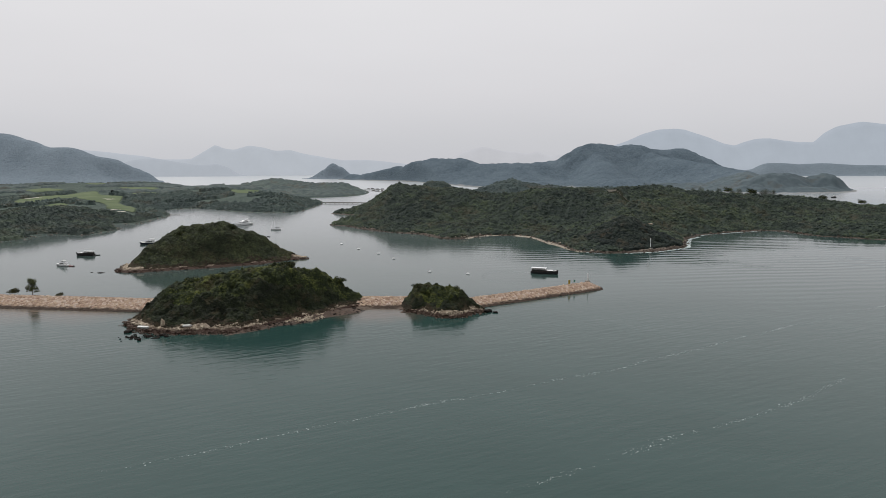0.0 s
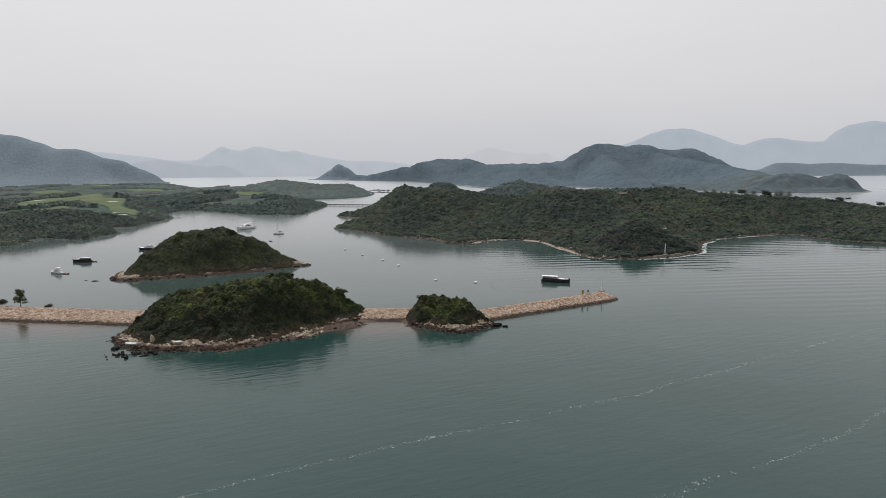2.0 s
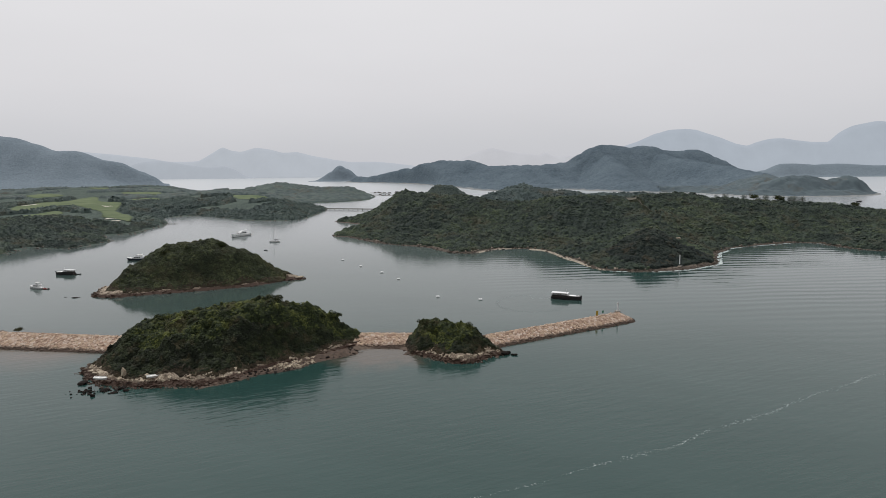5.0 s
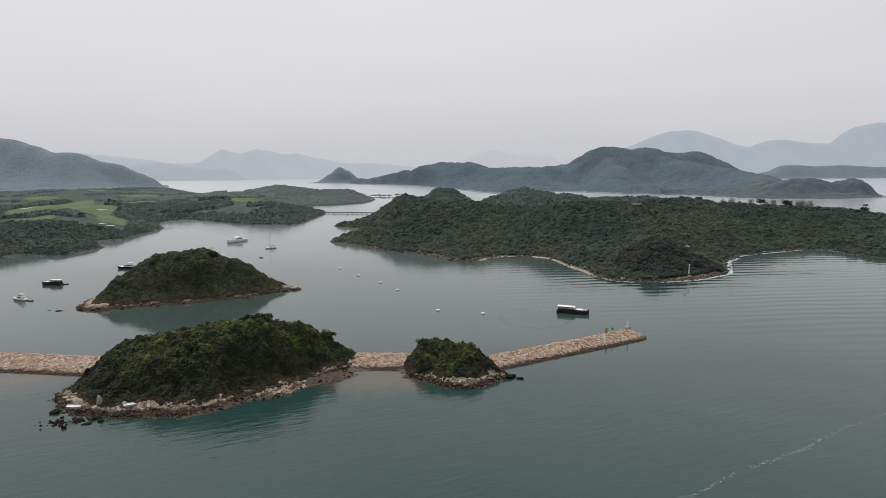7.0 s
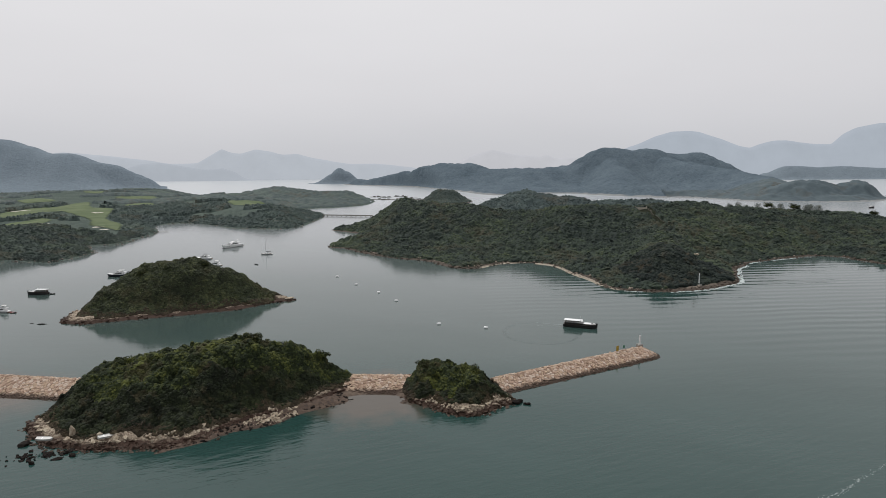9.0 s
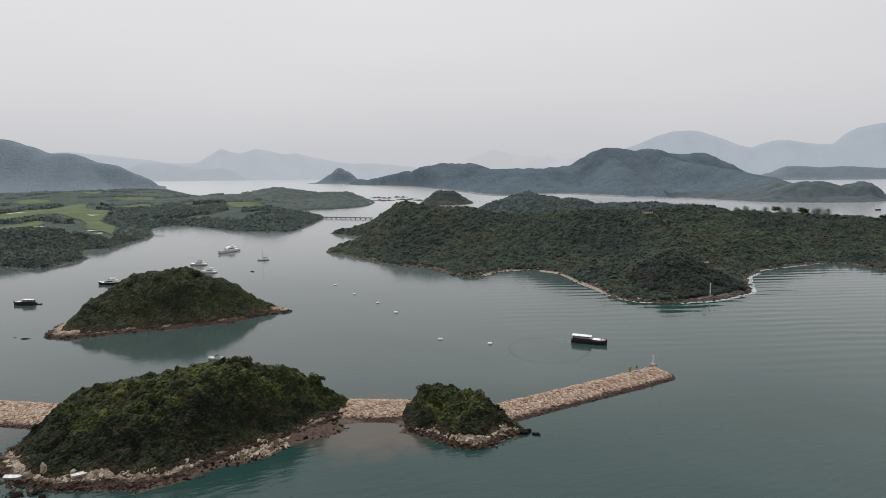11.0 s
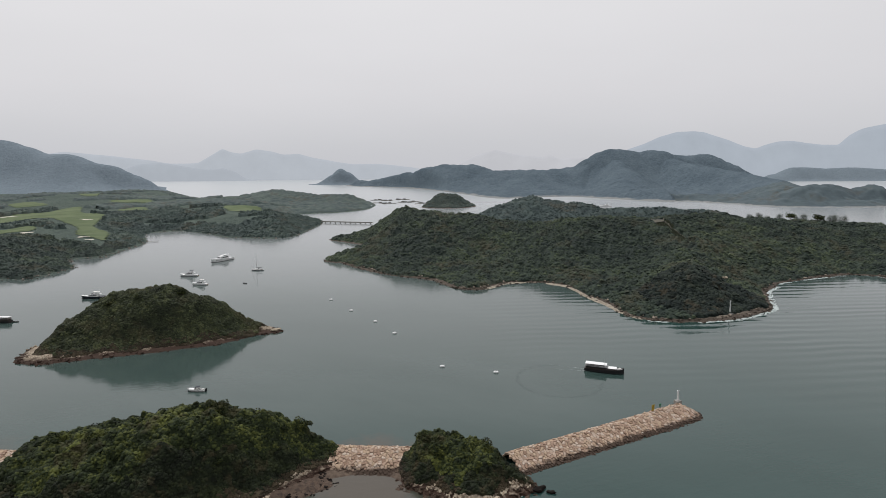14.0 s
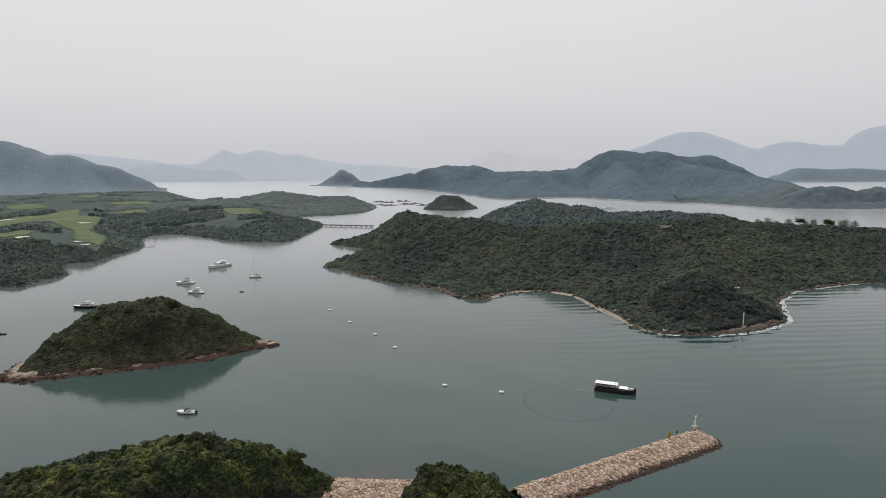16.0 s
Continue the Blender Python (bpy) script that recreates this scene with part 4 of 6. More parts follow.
def bm_hull(length, beam, free_stern, free_bow, draft=0.5, flare=0.82, rake=0.10, stations=15):
    """A boat's hull with its deck edge, bow towards +x, the water at z = 0."""
    rings = []
    for i in range(stations):
        u = i / (stations - 1)
        h = free_stern + (free_bow - free_stern) * u**2.2
        w = half_beam(u, beam)
        x = (u - 0.5) * length
        low = x - rake * length * max(0, (u - 0.6) / 0.4) ** 1.5
        rings.append([(low, 0.0, -draft), (low, -w * flare * 0.9, -draft * 0.5), (low * 0.5 + x * 0.5, -w * flare, 0.15), (x, -w, h), (x, -w * 0.93, h), (x, -w * 0.93, h - 0.12),
                      (x, w * 0.93, h - 0.12), (x, w * 0.93, h), (x, w, h), (low * 0.5 + x * 0.5, w * flare, 0.15), (low, w * flare * 0.9, -draft * 0.5)])
    return bm_loft(rings)


def window_band(parent, x0, x1, half, z0, z1, rake_f, count, inset=0.0, front=True):
    """Side and front panes of a cabin, each a thin pane set proud of the wall."""
    for side in (-1, 1):
        for k in range(count):
            a, b = x0 + (x1 - x0) * (k + 0.08) / count, x0 + (x1 - x0) * (k + 0.92) / count
            y = side * (half + 0.012 - inset)
            part("side_window", bm_box(a, b, min(y, y + side * 0.03), max(y, y + side * 0.03), z0, z1, slope_front=rake_f if k == count - 1 else 0.02, bevel=0), DARKGLASS, parent)
    if front:
        part("windscreen", bm_box(x1 + 0.02, x1 + 0.10, -half * 0.86, half * 0.86, z0, z1, slope_front=0.05, bevel=0), DARKGLASS, parent)


def boat(name, label, x, y, heading):
    ob = tagged(new(name), label, "boat")
    ob.matrix_basis = pose(x, y, 0, 0, 0, heading)
    return ob


def rail(parent, length, beam, z, u0=0.45, u1=0.985, high=0.75):
    us = np.linspace(u0, u1, 9)
    for side in (-1, 1):
        bars = []
        pts = [((u - 0.5) * length, side * half_beam(u, beam) * 0.94, z(u)) for u in us]
        for p, q in zip(pts, pts[1:]):
            bars.append(((p[0], p[1], p[2] + high), (q[0], q[1], q[2] + high)))
        bars += [(p, (p[0], p[1], p[2] + high)) for p in pts]
        part("guard_rail", bm_bars(bars, 0.035), STEEL, parent, "stainless steel guard rail")


def motor_yacht(name, label, x, y, heading, length, hull=WHITE, decks=1, bimini=None, dinghy=False):
    """A flybridge motor yacht: hull, cabin, flybridge, windscreens, radar arch, rails."""
    ob = boat(name, label, x, y, heading)
    L, B = length, length * (0.30 if length < 16 else 0.25)
    fs, fb = L * 0.080 + 0.2, L * 0.122 + 0.35
    deck = lambda u: fs + (fb - fs) * u**2.2
    part("hull", bm_hull(L, B, fs, fb), hull, ob)
    part("boot_stripe", bm_hull(L * 0.998, B * 0.985, 0.28, 0.34, 0.4), RUBBER, ob, "dark waterline stripe")
    part("foredeck", bm_loft([[((u - 0.5) * L, s * half_beam(u, B) * k, deck(u) + h) for s, k, h in ((-1, 0.9, -0.12), (-1, 0.6, 0.16), (1, 0.6, 0.16), (1, 0.9, -0.12))] for u in np.linspace(0.52, 0.97, 6)]), WHITE, ob)
    part("bathing_platform", bm_box(-L * 0.56, -L * 0.49, -B * 0.42, B * 0.42, 0.25, 0.42), TEAK, ob)
    c0, c1, w, z0, z1 = -L * 0.27, L * 0.25, B * 0.40, fs - 0.15, fs + L * 0.045 + 0.85
    part("cabin", bm_box(c0, c1, -w, w, z0, z1, slope_front=L * 0.17, slope_back=0.1, inset=0.22, bevel=0.10), WHITE, ob)
    cab = ob.children[-1]
    window_band(cab, c0 + L * 0.05, c1 - L * 0.13, w - 0.08, z0 + (z1 - z0) * 0.50, z1 - 0.16, L * 0.03, 4, front=False)
    part("windscreen", bm_box(c1 - L * 0.17, c1 - L * 0.075, -w * 0.8, w * 0.8, z0 + (z1 - z0) * 0.5, z1 - 0.08, slope_front=L * 0.078, bevel=0), DARKGLASS, cab)
    part("flybridge", bm_box(c0 - L * 0.10, c1 - L * 0.20, -w * 0.95, w * 0.95, z1 - 0.02, z1 + 0.50, slope_front=0.4, slope_back=0.2, inset=0.12, bevel=0.08), WHITE, ob)
    fly = ob.children[-1]
    part("seat", bm_box(c0 + L * 0.02, c0 + L * 0.14, -w * 0.7, w * 0.7, z1 + 0.5, z1 + 0.78), CREAM, fly, "cream flybridge seat")
    part("windbreak", bm_box(c1 - L * 0.27, c1 - L * 0.23, -w * 0.7, w * 0.7, z1 + 0.45, z1 + 0.9, slope_front=0.35, bevel=0), DARKGLASS, fly)
    if decks > 1:
        part("upper_cabin", bm_box(c0 + L * 0.05, c1 - L * 0.22, -w * 0.75, w * 0.75, z1 + 0.45, z1 + 1.5, slope_front=1.8, slope_back=0.1, inset=0.15, bevel=0.1), WHITE, ob)
        up = ob.children[-1]
        window_band(up, c0 + L * 0.08, c1 - L * 0.30, w * 0.75 - 0.08, z1 + 0.85, z1 + 1.3, 0.2, 3, front=False)
        z1 += 0.95
    for side in (-1, 1):
        part("radar_arch", bm_tube([(c0 + L * 0.02, side * w * 0.85, z1 + 0.5), (c0 + L * 0.0, side * w * 0.82, z1 + 1.3), (c0 - L * 0.02, side * w * 0.5, z1 + 1.6), (c0 - L * 0.02, 0, z1 + 1.62)], 0.10), WHITE, ob)
    part("radar_dome", bm_loft([[(c0 - L * 0.02 + r * math.cos(a), r * math.sin(a), z1 + h) for a in np.arange(10) * math.pi / 5] for r, h in ((0.32, 1.62), (0.36, 1.72), (0.30, 1.92), (0.1, 2.0))]), WHITE, ob)
    part("aerial", bm_rod((c0 - L * 0.02, 0.3, z1 + 1.6), (c0 - L * 0.05, 0.3, z1 + 3.3), 0.03, 0.015, 5), WHITE, ob)
    if bimini:
        part("bimini_top", bm_box(c0 - L * 0.02, c1 - L * 0.28, -w * 0.9, w * 0.9, z1 + 1.75, z1 + 1.9, slope_front=0.2, slope_back=0.2, inset=0.2), bimini, ob)
        for px in (c0, c1 - L * 0.32):
            for sd in (-1, 1):
                part("bimini_post", bm_rod((px, sd * w * 0.85, z1 + 0.5), (px, sd * w * 0.8, z1 + 1.8), 0.03, n=6), STEEL, ob)
    rail(ob, L, B, deck)
    for k in range(3):
        part("porthole", bm_box(L * (0.10 + 0.09 * k), L * (0.15 + 0.09 * k), -half_beam(0.62 + 0.09 * k, B) * 1.0 - 0.02, half_beam(0.62 + 0.09 * k, B) * 1.0 + 0.02, fs * 0.72, fs * 0.72 + 0.24, bevel=0.05), DARKGLASS, ob)
    return ob


def inflatable(name, label, x, y, heading, length, tube, motor=True):
    """A rubber dinghy: two tubes that meet at the bow, floor, transom, outboard."""
    ob = boat(name, label, x, y, heading)
    L, w = length, length * 0.22
    part("tube", bm_tube([(-L / 2, -w, 0.25), (L * 0.15, -w, 0.25), (L * 0.38, -w * 0.65, 0.32), (L * 0.5, 0, 0.4), (L * 0.38, w * 0.65, 0.32), (L * 0.15, w, 0.25), (-L / 2, w, 0.25)], L * 0.06 + 0.05, 10), tube, ob, smooth=True)
    part("floor_board", bm_box(-L * 0.45, L * 0.36, -w, w, 0.02, 0.10, bevel=0.01), GREYPAINT, ob)
    part("transom", bm_box(-L * 0.46, -L * 0.43, -w, w, 0.05, 0.5, bevel=0.01), GREYPAINT, ob)
    part("thwart", bm_box(-L * 0.1, 0.0, -w, w, 0.32, 0.38, bevel=0.01), GREYPAINT, ob)
    if motor:
        part("outboard_motor", bm_box(-L * 0.56, -L * 0.46, -0.16, 0.16, -0.2, 0.85, slope_back=0.08, inset=0.03, bevel=0.05), RUBBER, ob)
    return ob


def speedboat(x, y, heading):
    ob = boat("speedboat", "small white open speedboat with black outboard motors at anchor", x, y, heading)
    L, B = 7.6, 2.5
    deck = lambda u: 0.75 + 0.35 * u**2.2
    part("hull", bm_hull(L, B, 0.75, 1.1, 0.35), WHITE, ob)
    part("boot_stripe", bm_hull(L * 0.99, B * 0.97, 0.24, 0.28, 0.3), RUBBER, ob, "black waterline stripe")
    part("foredeck", bm_loft([[((u - 0.5) * L, s * half_beam(u, B) * k, deck(u) + h) for s, k, h in ((-1, 0.9, -0.1), (-1, 0.55, 0.12), (1, 0.55, 0.12), (1, 0.9, -0.1))] for u in np.linspace(0.6, 0.97, 5)]), WHITE, ob)
    part("cockpit_floor", bm_box(-3.3, 0.7, -0.95, 0.95, 0.62, 0.68, bevel=0.01), GREYPAINT, ob)
    part("console", bm_box(0.0, 0.9, -0.9, 0.9, 0.66, 1.35, slope_front=0.35, inset=0.1), CREAM, ob)
    part("windscreen", bm_box(0.1, 0.5, -0.85, 0.85, 1.33, 1.75, slope_front=0.3, slope_back=0.25, inset=0.08, bevel=0), DARKGLASS, ob)
    part("canopy", bm_box(-1.6, 0.2, -0.95, 0.95, 1.95, 2.05, slope_front=0.15, slope_back=0.15, inset=0.1), CANVAS, ob, "folded dark canvas canopy")
    part("canopy_frame", bm_bars([((px, s * 0.95, 0.75), (px * 0.8, s * 0.9, 1.98)) for px in (-1.5, 0.0) for s in (-1, 1)], 0.03), STEEL, ob)
    for s in (-0.45, 0.45):
        part("outboard_motor", bm_box(-4.5, -3.85, s - 0.22, s + 0.22, -0.2, 1.25, slope_back=0.12, slope_front=0.1, inset=0.05, bevel=0.08), RUBBER, ob)
    for s in (-1, 1):
        part("seat", bm_box(-1.4, -0.7, s * 0.55 - 0.3, s * 0.55 + 0.3, 0.66, 1.25, slope_back=0.1), CREAM, ob)
    part("stern_bench", bm_box(-3.2, -2.6, -0.9, 0.9, 0.66, 1.05), CREAM, ob)
    rail(ob, L, B, deck, 0.62, 0.98, 0.35)
    return ob


def sailing_boat(x, y, heading):
    ob = boat("sailing_boat", "white sailing boat at anchor with its sail furled on the boom", x, y, heading)
    L, B = 11.5, 3.4
    deck = lambda u: 0.95 + 0.35 * u**2.2
    part("hull", bm_hull(L, B, 0.95, 1.3, 0.5, 0.72, 0.12), WHITE, ob)
    part("boot_stripe", bm_hull(L * 0.985, B * 0.93, 0.16, 0.2, 0.4, 0.74, 0.12), NAVY, ob, "dark waterline stripe")
    part("deck", bm_loft([[((u - 0.5) * L, s * half_beam(u, B) * k, deck(u) + h) for s, k, h in ((-1, 0.92, -0.1), (-1, 0.5, 0.08), (1, 0.5, 0.08), (1, 0.92, -0.1))] for u in np.linspace(0.3, 0.97, 8)]), CREAM, ob)
    part("coachroof", bm_box(-0.8, 3.0, -0.95, 0.95, 0.95, 1.55, slope_front=1.1, slope_back=0.1, inset=0.2, bevel=0.08), WHITE, ob)
    for s in (-1, 1):
        part("side_window", bm_box(-0.3, 1.6, min(s * 0.83, s * 0.88), max(s * 0.83, s * 0.88), 1.2, 1.4, slope_front=0.2, bevel=0), DARKGLASS, ob.children[-1] if ob.children[-1].name.startswith("coachroof") else ob)
    part("cockpit", bm_box(-4.6, -0.9, -0.85, 0.85, 0.9, 1.0, bevel=0.02), TEAK, ob)
    part("sprayhood", bm_box(-1.4, -0.4, -0.95, 0.95, 1.4, 2.0, slope_front=0.5, slope_back=0.1, inset=0.15, bevel=0.1), CANVAS, ob)
    part("mast", bm_rod((0.9, 0, 1.5), (0.75, 0, 15.8), 0.11, 0.08), STEEL, ob, "bare aluminium mast")
    m = ob.children[-1]
    for h in (6.2, 10.8):
        part("spreader", bm_rod((0.85, -0.9, h), (0.85, 0.9, h), 0.04, n=6), STEEL, m)
    part("boom", bm_rod((0.8, 0, 2.7), (-4.2, 0, 2.6), 0.10), STEEL, ob)
    part("furled_sail", bm_tube([(0.6, 0, 2.95), (-1.5, 0, 2.92), (-4.1, 0, 2.8)], 0.22), CANVAS, ob.children[-1], "dark canvas cover over the furled sail")
    part("forestay", bm_rod((5.6, 0, 1.35), (0.8, 0, 15.2), 0.05, n=5), CREAM, ob, "furled headsail on the forestay")
    part("backstay", bm_rod((-5.6, 0, 1.0), (0.75, 0, 15.7), 0.015, n=4), STEEL, ob)
    for s in (-1, 1):
        part("shroud", bm_bars([((0.7, s * 1.6, 1.1), (0.85, s * 0.9, 6.2)), ((0.85, s * 0.9, 6.2), (0.8, 0, 15.0))], 0.015), STEEL, ob)
    rail(ob, L, B, deck, 0.05, 0.98, 0.6)
    return ob


def timber_launch(name, label, x, y, heading, L, underway=True):
    """A dark timber launch: high bow, long deckhouse, white awning on the upper deck, white forward coach roof, tyre fenders."""
    ob = boat(name, label, x, y, heading)
    B = L * 0.27
    fs, fb = 1.45, 2.3
    deck = lambda u: fs + (fb - fs) * u**2.2
    part("hull", bm_hull(L, B, fs, fb, 0.6, 0.80, 0.09), TARRED, ob)
    part("rubbing_strake", bm_hull(L * 1.006, B * 1.03, fs - 0.22, fb - 0.25, -(fs - 0.42), 0.97, 0.0), RUBBER, ob, "black rubber strake")
    part("foredeck", bm_loft([[((u - 0.5) * L, s * half_beam(u, B) * k, deck(u) + h) for s, k, h in ((-1, 0.9, -0.12), (-1, 0.5, 0.06), (1, 0.5, 0.06), (1, 0.9, -0.12))] for u in np.linspace(0.55, 0.96, 6)]), GREYPAINT, ob)
    part("bow_post", bm_box(L * 0.46, L * 0.505, -0.25, 0.25, fb - 0.3, fb + 0.35), RUBBER, ob)
    w = B * 0.40
    part("deckhouse", bm_box(-L * 0.46, L * 0.10, -w, w, fs - 0.1, fs + 0.95, slope_front=0.3, inset=0.06), TARRED, ob)
    window_band(ob.children[-1], -L * 0.43, L * 0.07, w - 0.02, fs + 0.40, fs + 0.80, 0.05, 7)
    part("foredeck_cabin", bm_box(L * 0.10, L * 0.31, -w * 0.85, w * 0.85, fs - 0.1, fs + 0.75, slope_front=0.35, inset=0.08), TARRED, ob)
    part("coach_roof", bm_box(L * 0.09, L * 0.32, -w * 0.95, w * 0.95, fs + 0.75, fs + 0.87), WHITE, ob, "white painted coach roof")
    part("bow_locker", bm_box(L * 0.36, L * 0.43, -w * 0.40, w * 0.40, fb - 0.5, fb + 0.10, slope_front=0.2), CREAM, ob)
    part("upper_deck", bm_box(-L * 0.49, L * 0.10, -w * 1.08, w * 1.08, fs + 0.95, fs + 1.05), GREYPAINT, ob)
    part("wheelhouse", bm_box(-L * 0.13, L * 0.05, -w * 0.75, w * 0.75, fs + 1.05, fs + 2.05, slope_front=0.35, inset=0.1), CREAM, ob)
    window_band(ob.children[-1], -L * 0.12, L * 0.02, w * 0.75 - 0.04, fs + 1.45, fs + 1.90, 0.1, 3)
    part("awning", bm_box(-L * 0.49, L * 0.07, -w * 1.02, w * 1.02, fs + 2.10, fs + 2.24, slope_front=0.5, slope_back=0.1, inset=0.15), WHITE, ob, "flat white awning over the upper deck")
    for px in (-L * 0.475, -L * 0.35, -L * 0.23):
        for s in (-1, 1):
            part("awning_post", bm_rod((px, s * w * 0.95, fs + 1.03), (px, s * w * 0.95, fs + 2.14), 0.05, n=6), STEEL, ob)
    bars = []
    for s in (-1, 1):
        for h in (0.3, 0.6):
            bars.append(((-L * 0.485, s * w * 1.03, fs + 1.05 + h), (-L * 0.02, s * w * 1.03, fs + 1.05 + h)))
    bars += [((-L * 0.485, -w * 1.03, fs + 1.65), (-L * 0.485, w * 1.03, fs + 1.65))]
    part("deck_rail", bm_bars(bars, 0.04), STEEL, ob)
    for k in range(4):
        part("bench", bm_box(-L * 0.45 + k * L * 0.08, -L * 0.41 + k * L * 0.08, -w * 0.85, w * 0.85, fs + 1.05, fs + 1.45), TEAK, ob)
    part("mast", bm_rod((L * 0.0, 0, fs + 2.2), (L * 0.0, 0, fs + 4.4), 0.06, 0.03, 6), STEEL, ob)
    part("radar", bm_box(-L * 0.02, L * 0.02, -0.55, 0.55, fs + 2.24, fs + 2.5), WHITE, ob)
    for k in range(7):
        u = 0.12 + k * 0.1
        for s in (-1, 1):
            c = Vector(((u - 0.5) * L, s * (half_beam(u, B) + 0.08), deck(u) - 0.65))
            part("tyre_fender", bm_tube([c + Vector((0.38 * math.cos(a), 0, 0.38 * math.sin(a))) for a in np.linspace(0, 2 * math.pi, 11)], 0.12, 6), RUBBER, ob)
    return ob


timber_launch("ferry_launch", "dark brown timber launch under way with white awning and roof", 66.3, 370.3, -21.0, 17.5)
timber_launch("launch", "dark timber launch at anchor with a pale awning", -287.5, 458.0, 178.0, 14.5)
inflatable("dinghy", "small dark inflatable dinghy trailing astern of the launch", -278, 458.5, 180, 3.4, RUBBER)
motor_yacht("motor_yacht", "large white two-deck motor yacht at anchor", -242.0, 694.0, -117.0, 27.0, WHITE, 2)
motor_yacht("motor_yacht", "dark-hulled white motor yacht at anchor by the domed island", -270.0, 524.5, 186.0, 16.5, NAVY, 1, CREAM)
motor_yacht("motor_cruiser", "white motor cruiser with a dark canopy at anchor", -238.0, 611.0, 186.0, 15.0, WHITE, 1, CANVAS)
motor_yacht("motor_cruiser", "small white motor cruiser with a raised canopy at anchor", -211.5, 572.5, 178.0, 12.5, WHITE, 1, CREAM)
motor_yacht("motor_cruiser", "small white flybridge cruiser with a red dinghy astern", -274.0, 409.0, 165.0, 10.5, WHITE, 1, CREAM)
inflatable("dinghy", "faded red inflatable dinghy astern of the white cruiser", -265.8, 406.4, 168, 3.8, RED)
inflatable("dinghy", "lone black inflatable dinghy on a mooring", -176, 577, 150, 3.6, RUBBER)
sailing_boat(-186.0, 638.5, 186.0)
speedboat(-114.0, 346.8, 178.0)
motor_yacht("motor_cruiser", "white motor cruiser far off behind the peninsula", 347, 1449, 180, 26, WHITE, 2)
motor_yacht("motor_cruiser", "white motor cruiser below the wooded hills", 612, 1650, 180, 24, WHITE, 2)
timber_launch("launch", "dark working boat in the far channel", 809, 1196, 200, 13.0)

# ---------------------------------------------------------------- buoys and marks
def mooring_buoy(x, y, turn):
    ob = tagged(new("mooring_buoy"), "white drum-shaped mooring buoy on the water", "buoy", "row of mooring buoys")
    ob.matrix_basis = pose(x, y, 0, 0, 0, turn)
    rings = [[(px, r * math.cos(a), 0.25 + r * math.sin(a)) for a in np.arange(14) * 2 * math.pi / 14] for px, r in ((-1.15, 0.25), (-1.1, 0.5), (-0.95, 0.62), (-0.5, 0.66), (0.5, 0.66), (0.95, 0.62), (1.1, 0.5), (1.15, 0.25))]
    part("drum", bm_loft(rings), WHITE, ob, smooth=True)
    part("ring", bm_tube([(0.16 * math.cos(a), 0, 1.02 + 0.16 * math.sin(a)) for a in np.linspace(0, 2 * math.pi, 9)], 0.03, 5), STEEL, ob)
    return ob


buoy = mooring_buoy(-9.0, 376.8, 5)
for bx, by, turn in ((16.1, 368.8, -8), (-37.4, 432.4, 10), (-51.8, 457.6, 0), (-71.7, 485.0, 15), (-91.7, 516.7, -5)):
    copy_thing(buoy, pose(bx, by, 0, 0, 0, turn))

CONCRETE = plain("weathered_concrete", (0.36, 0.34, 0.31), 0.85, var=0.25)
LAMPWHITE = plain("white_mast_paint", (0.78, 0.78, 0.77), 0.45, var=0.08)
YELLOW = plain("faded_yellow_sign", (0.42, 0.28, 0.03), 0.5, var=0.1)
GREEN = plain("green_light_panel", (0.06, 0.20, 0.13), 0.5, var=0.1)


def beacon(x, y, z, high, base, label):
    ob = tagged(new("beacon"), label, "beacon")
    ob.matrix_basis = pose(x, y, z, 0, 0, 20)
    part("plinth", bm_box(-base, base, -base, base, -1.0, 0.55, inset=0.08), CONCRETE, ob)
    part("mast", bm_loft([[(r * math.cos(a), r * math.sin(a), h) for a in np.arange(12) * math.pi / 6] for r, h in ((0.42, 0.5), (0.36, 0.9), (0.26, high * 0.8), (0.26, high - 0.5))]), LAMPWHITE, ob, smooth=True)
    part("gallery", bm_loft([[(r * math.cos(a), r * math.sin(a), h) for a in np.arange(12) * math.pi / 6] for r, h in ((0.26, high - 0.55), (0.46, high - 0.45), (0.46, high - 0.38), (0.2, high - 0.36))]), LAMPWHITE, ob)
    part("lantern", bm_loft([[(r * math.cos(a), r * math.sin(a), h) for a in np.arange(10) * math.pi / 5] for r, h in ((0.16, high - 0.38), (0.18, high - 0.1), (0.08, high))]), DARKGLASS, ob)
    part("ladder", bm_bars([((0.44, s, 0.6), (0.34, s, high - 0.5)) for s in (-0.16, 0.16)] + [((0.43 - 0.1 * k / 12, -0.16, 0.8 + k * (high - 1.6) / 12), (0.43 - 0.1 * k / 12, 0.16, 0.8 + k * (high - 1.6) / 12)) for k in range(13)], 0.02), STEEL, ob)
    return ob


beacon(83.9, 328.2, 3.2, 4.9, 1.1, "white light beacon mast on a concrete plinth")
beacon(170.5, 469.0, 1.8, 8.6, 1.5, "slender white light post on the headland rocks")


def notice(name, x, y, z, wide, tall, lift, panel, label):
    ob = tagged(new(name), label, "sign")
    ob.matrix_basis = pose(x, y, z, 0, 0, 32)
    part("board", bm_box(-wide / 2, wide / 2, -0.05, 0.05, lift, lift + tall, bevel=0.02), panel, ob)
    for s in (-1, 1):
        part("post", bm_rod((s * wide * 0.35, 0.08, -0.8), (s * wide * 0.35, 0.08, lift + tall * 0.9), 0.06, n=6), STEEL, ob)
    return ob


notice("warning_sign", 71.2, 319.2, 3.0, 1.5, 2.3, 0.5, YELLOW, "faded yellow warning board on the breakwater")
notice("light_panel", 74.5, 321.0, 3.0, 1.1, 1.2, 1.3, GREEN, "small green signal board on the breakwater")


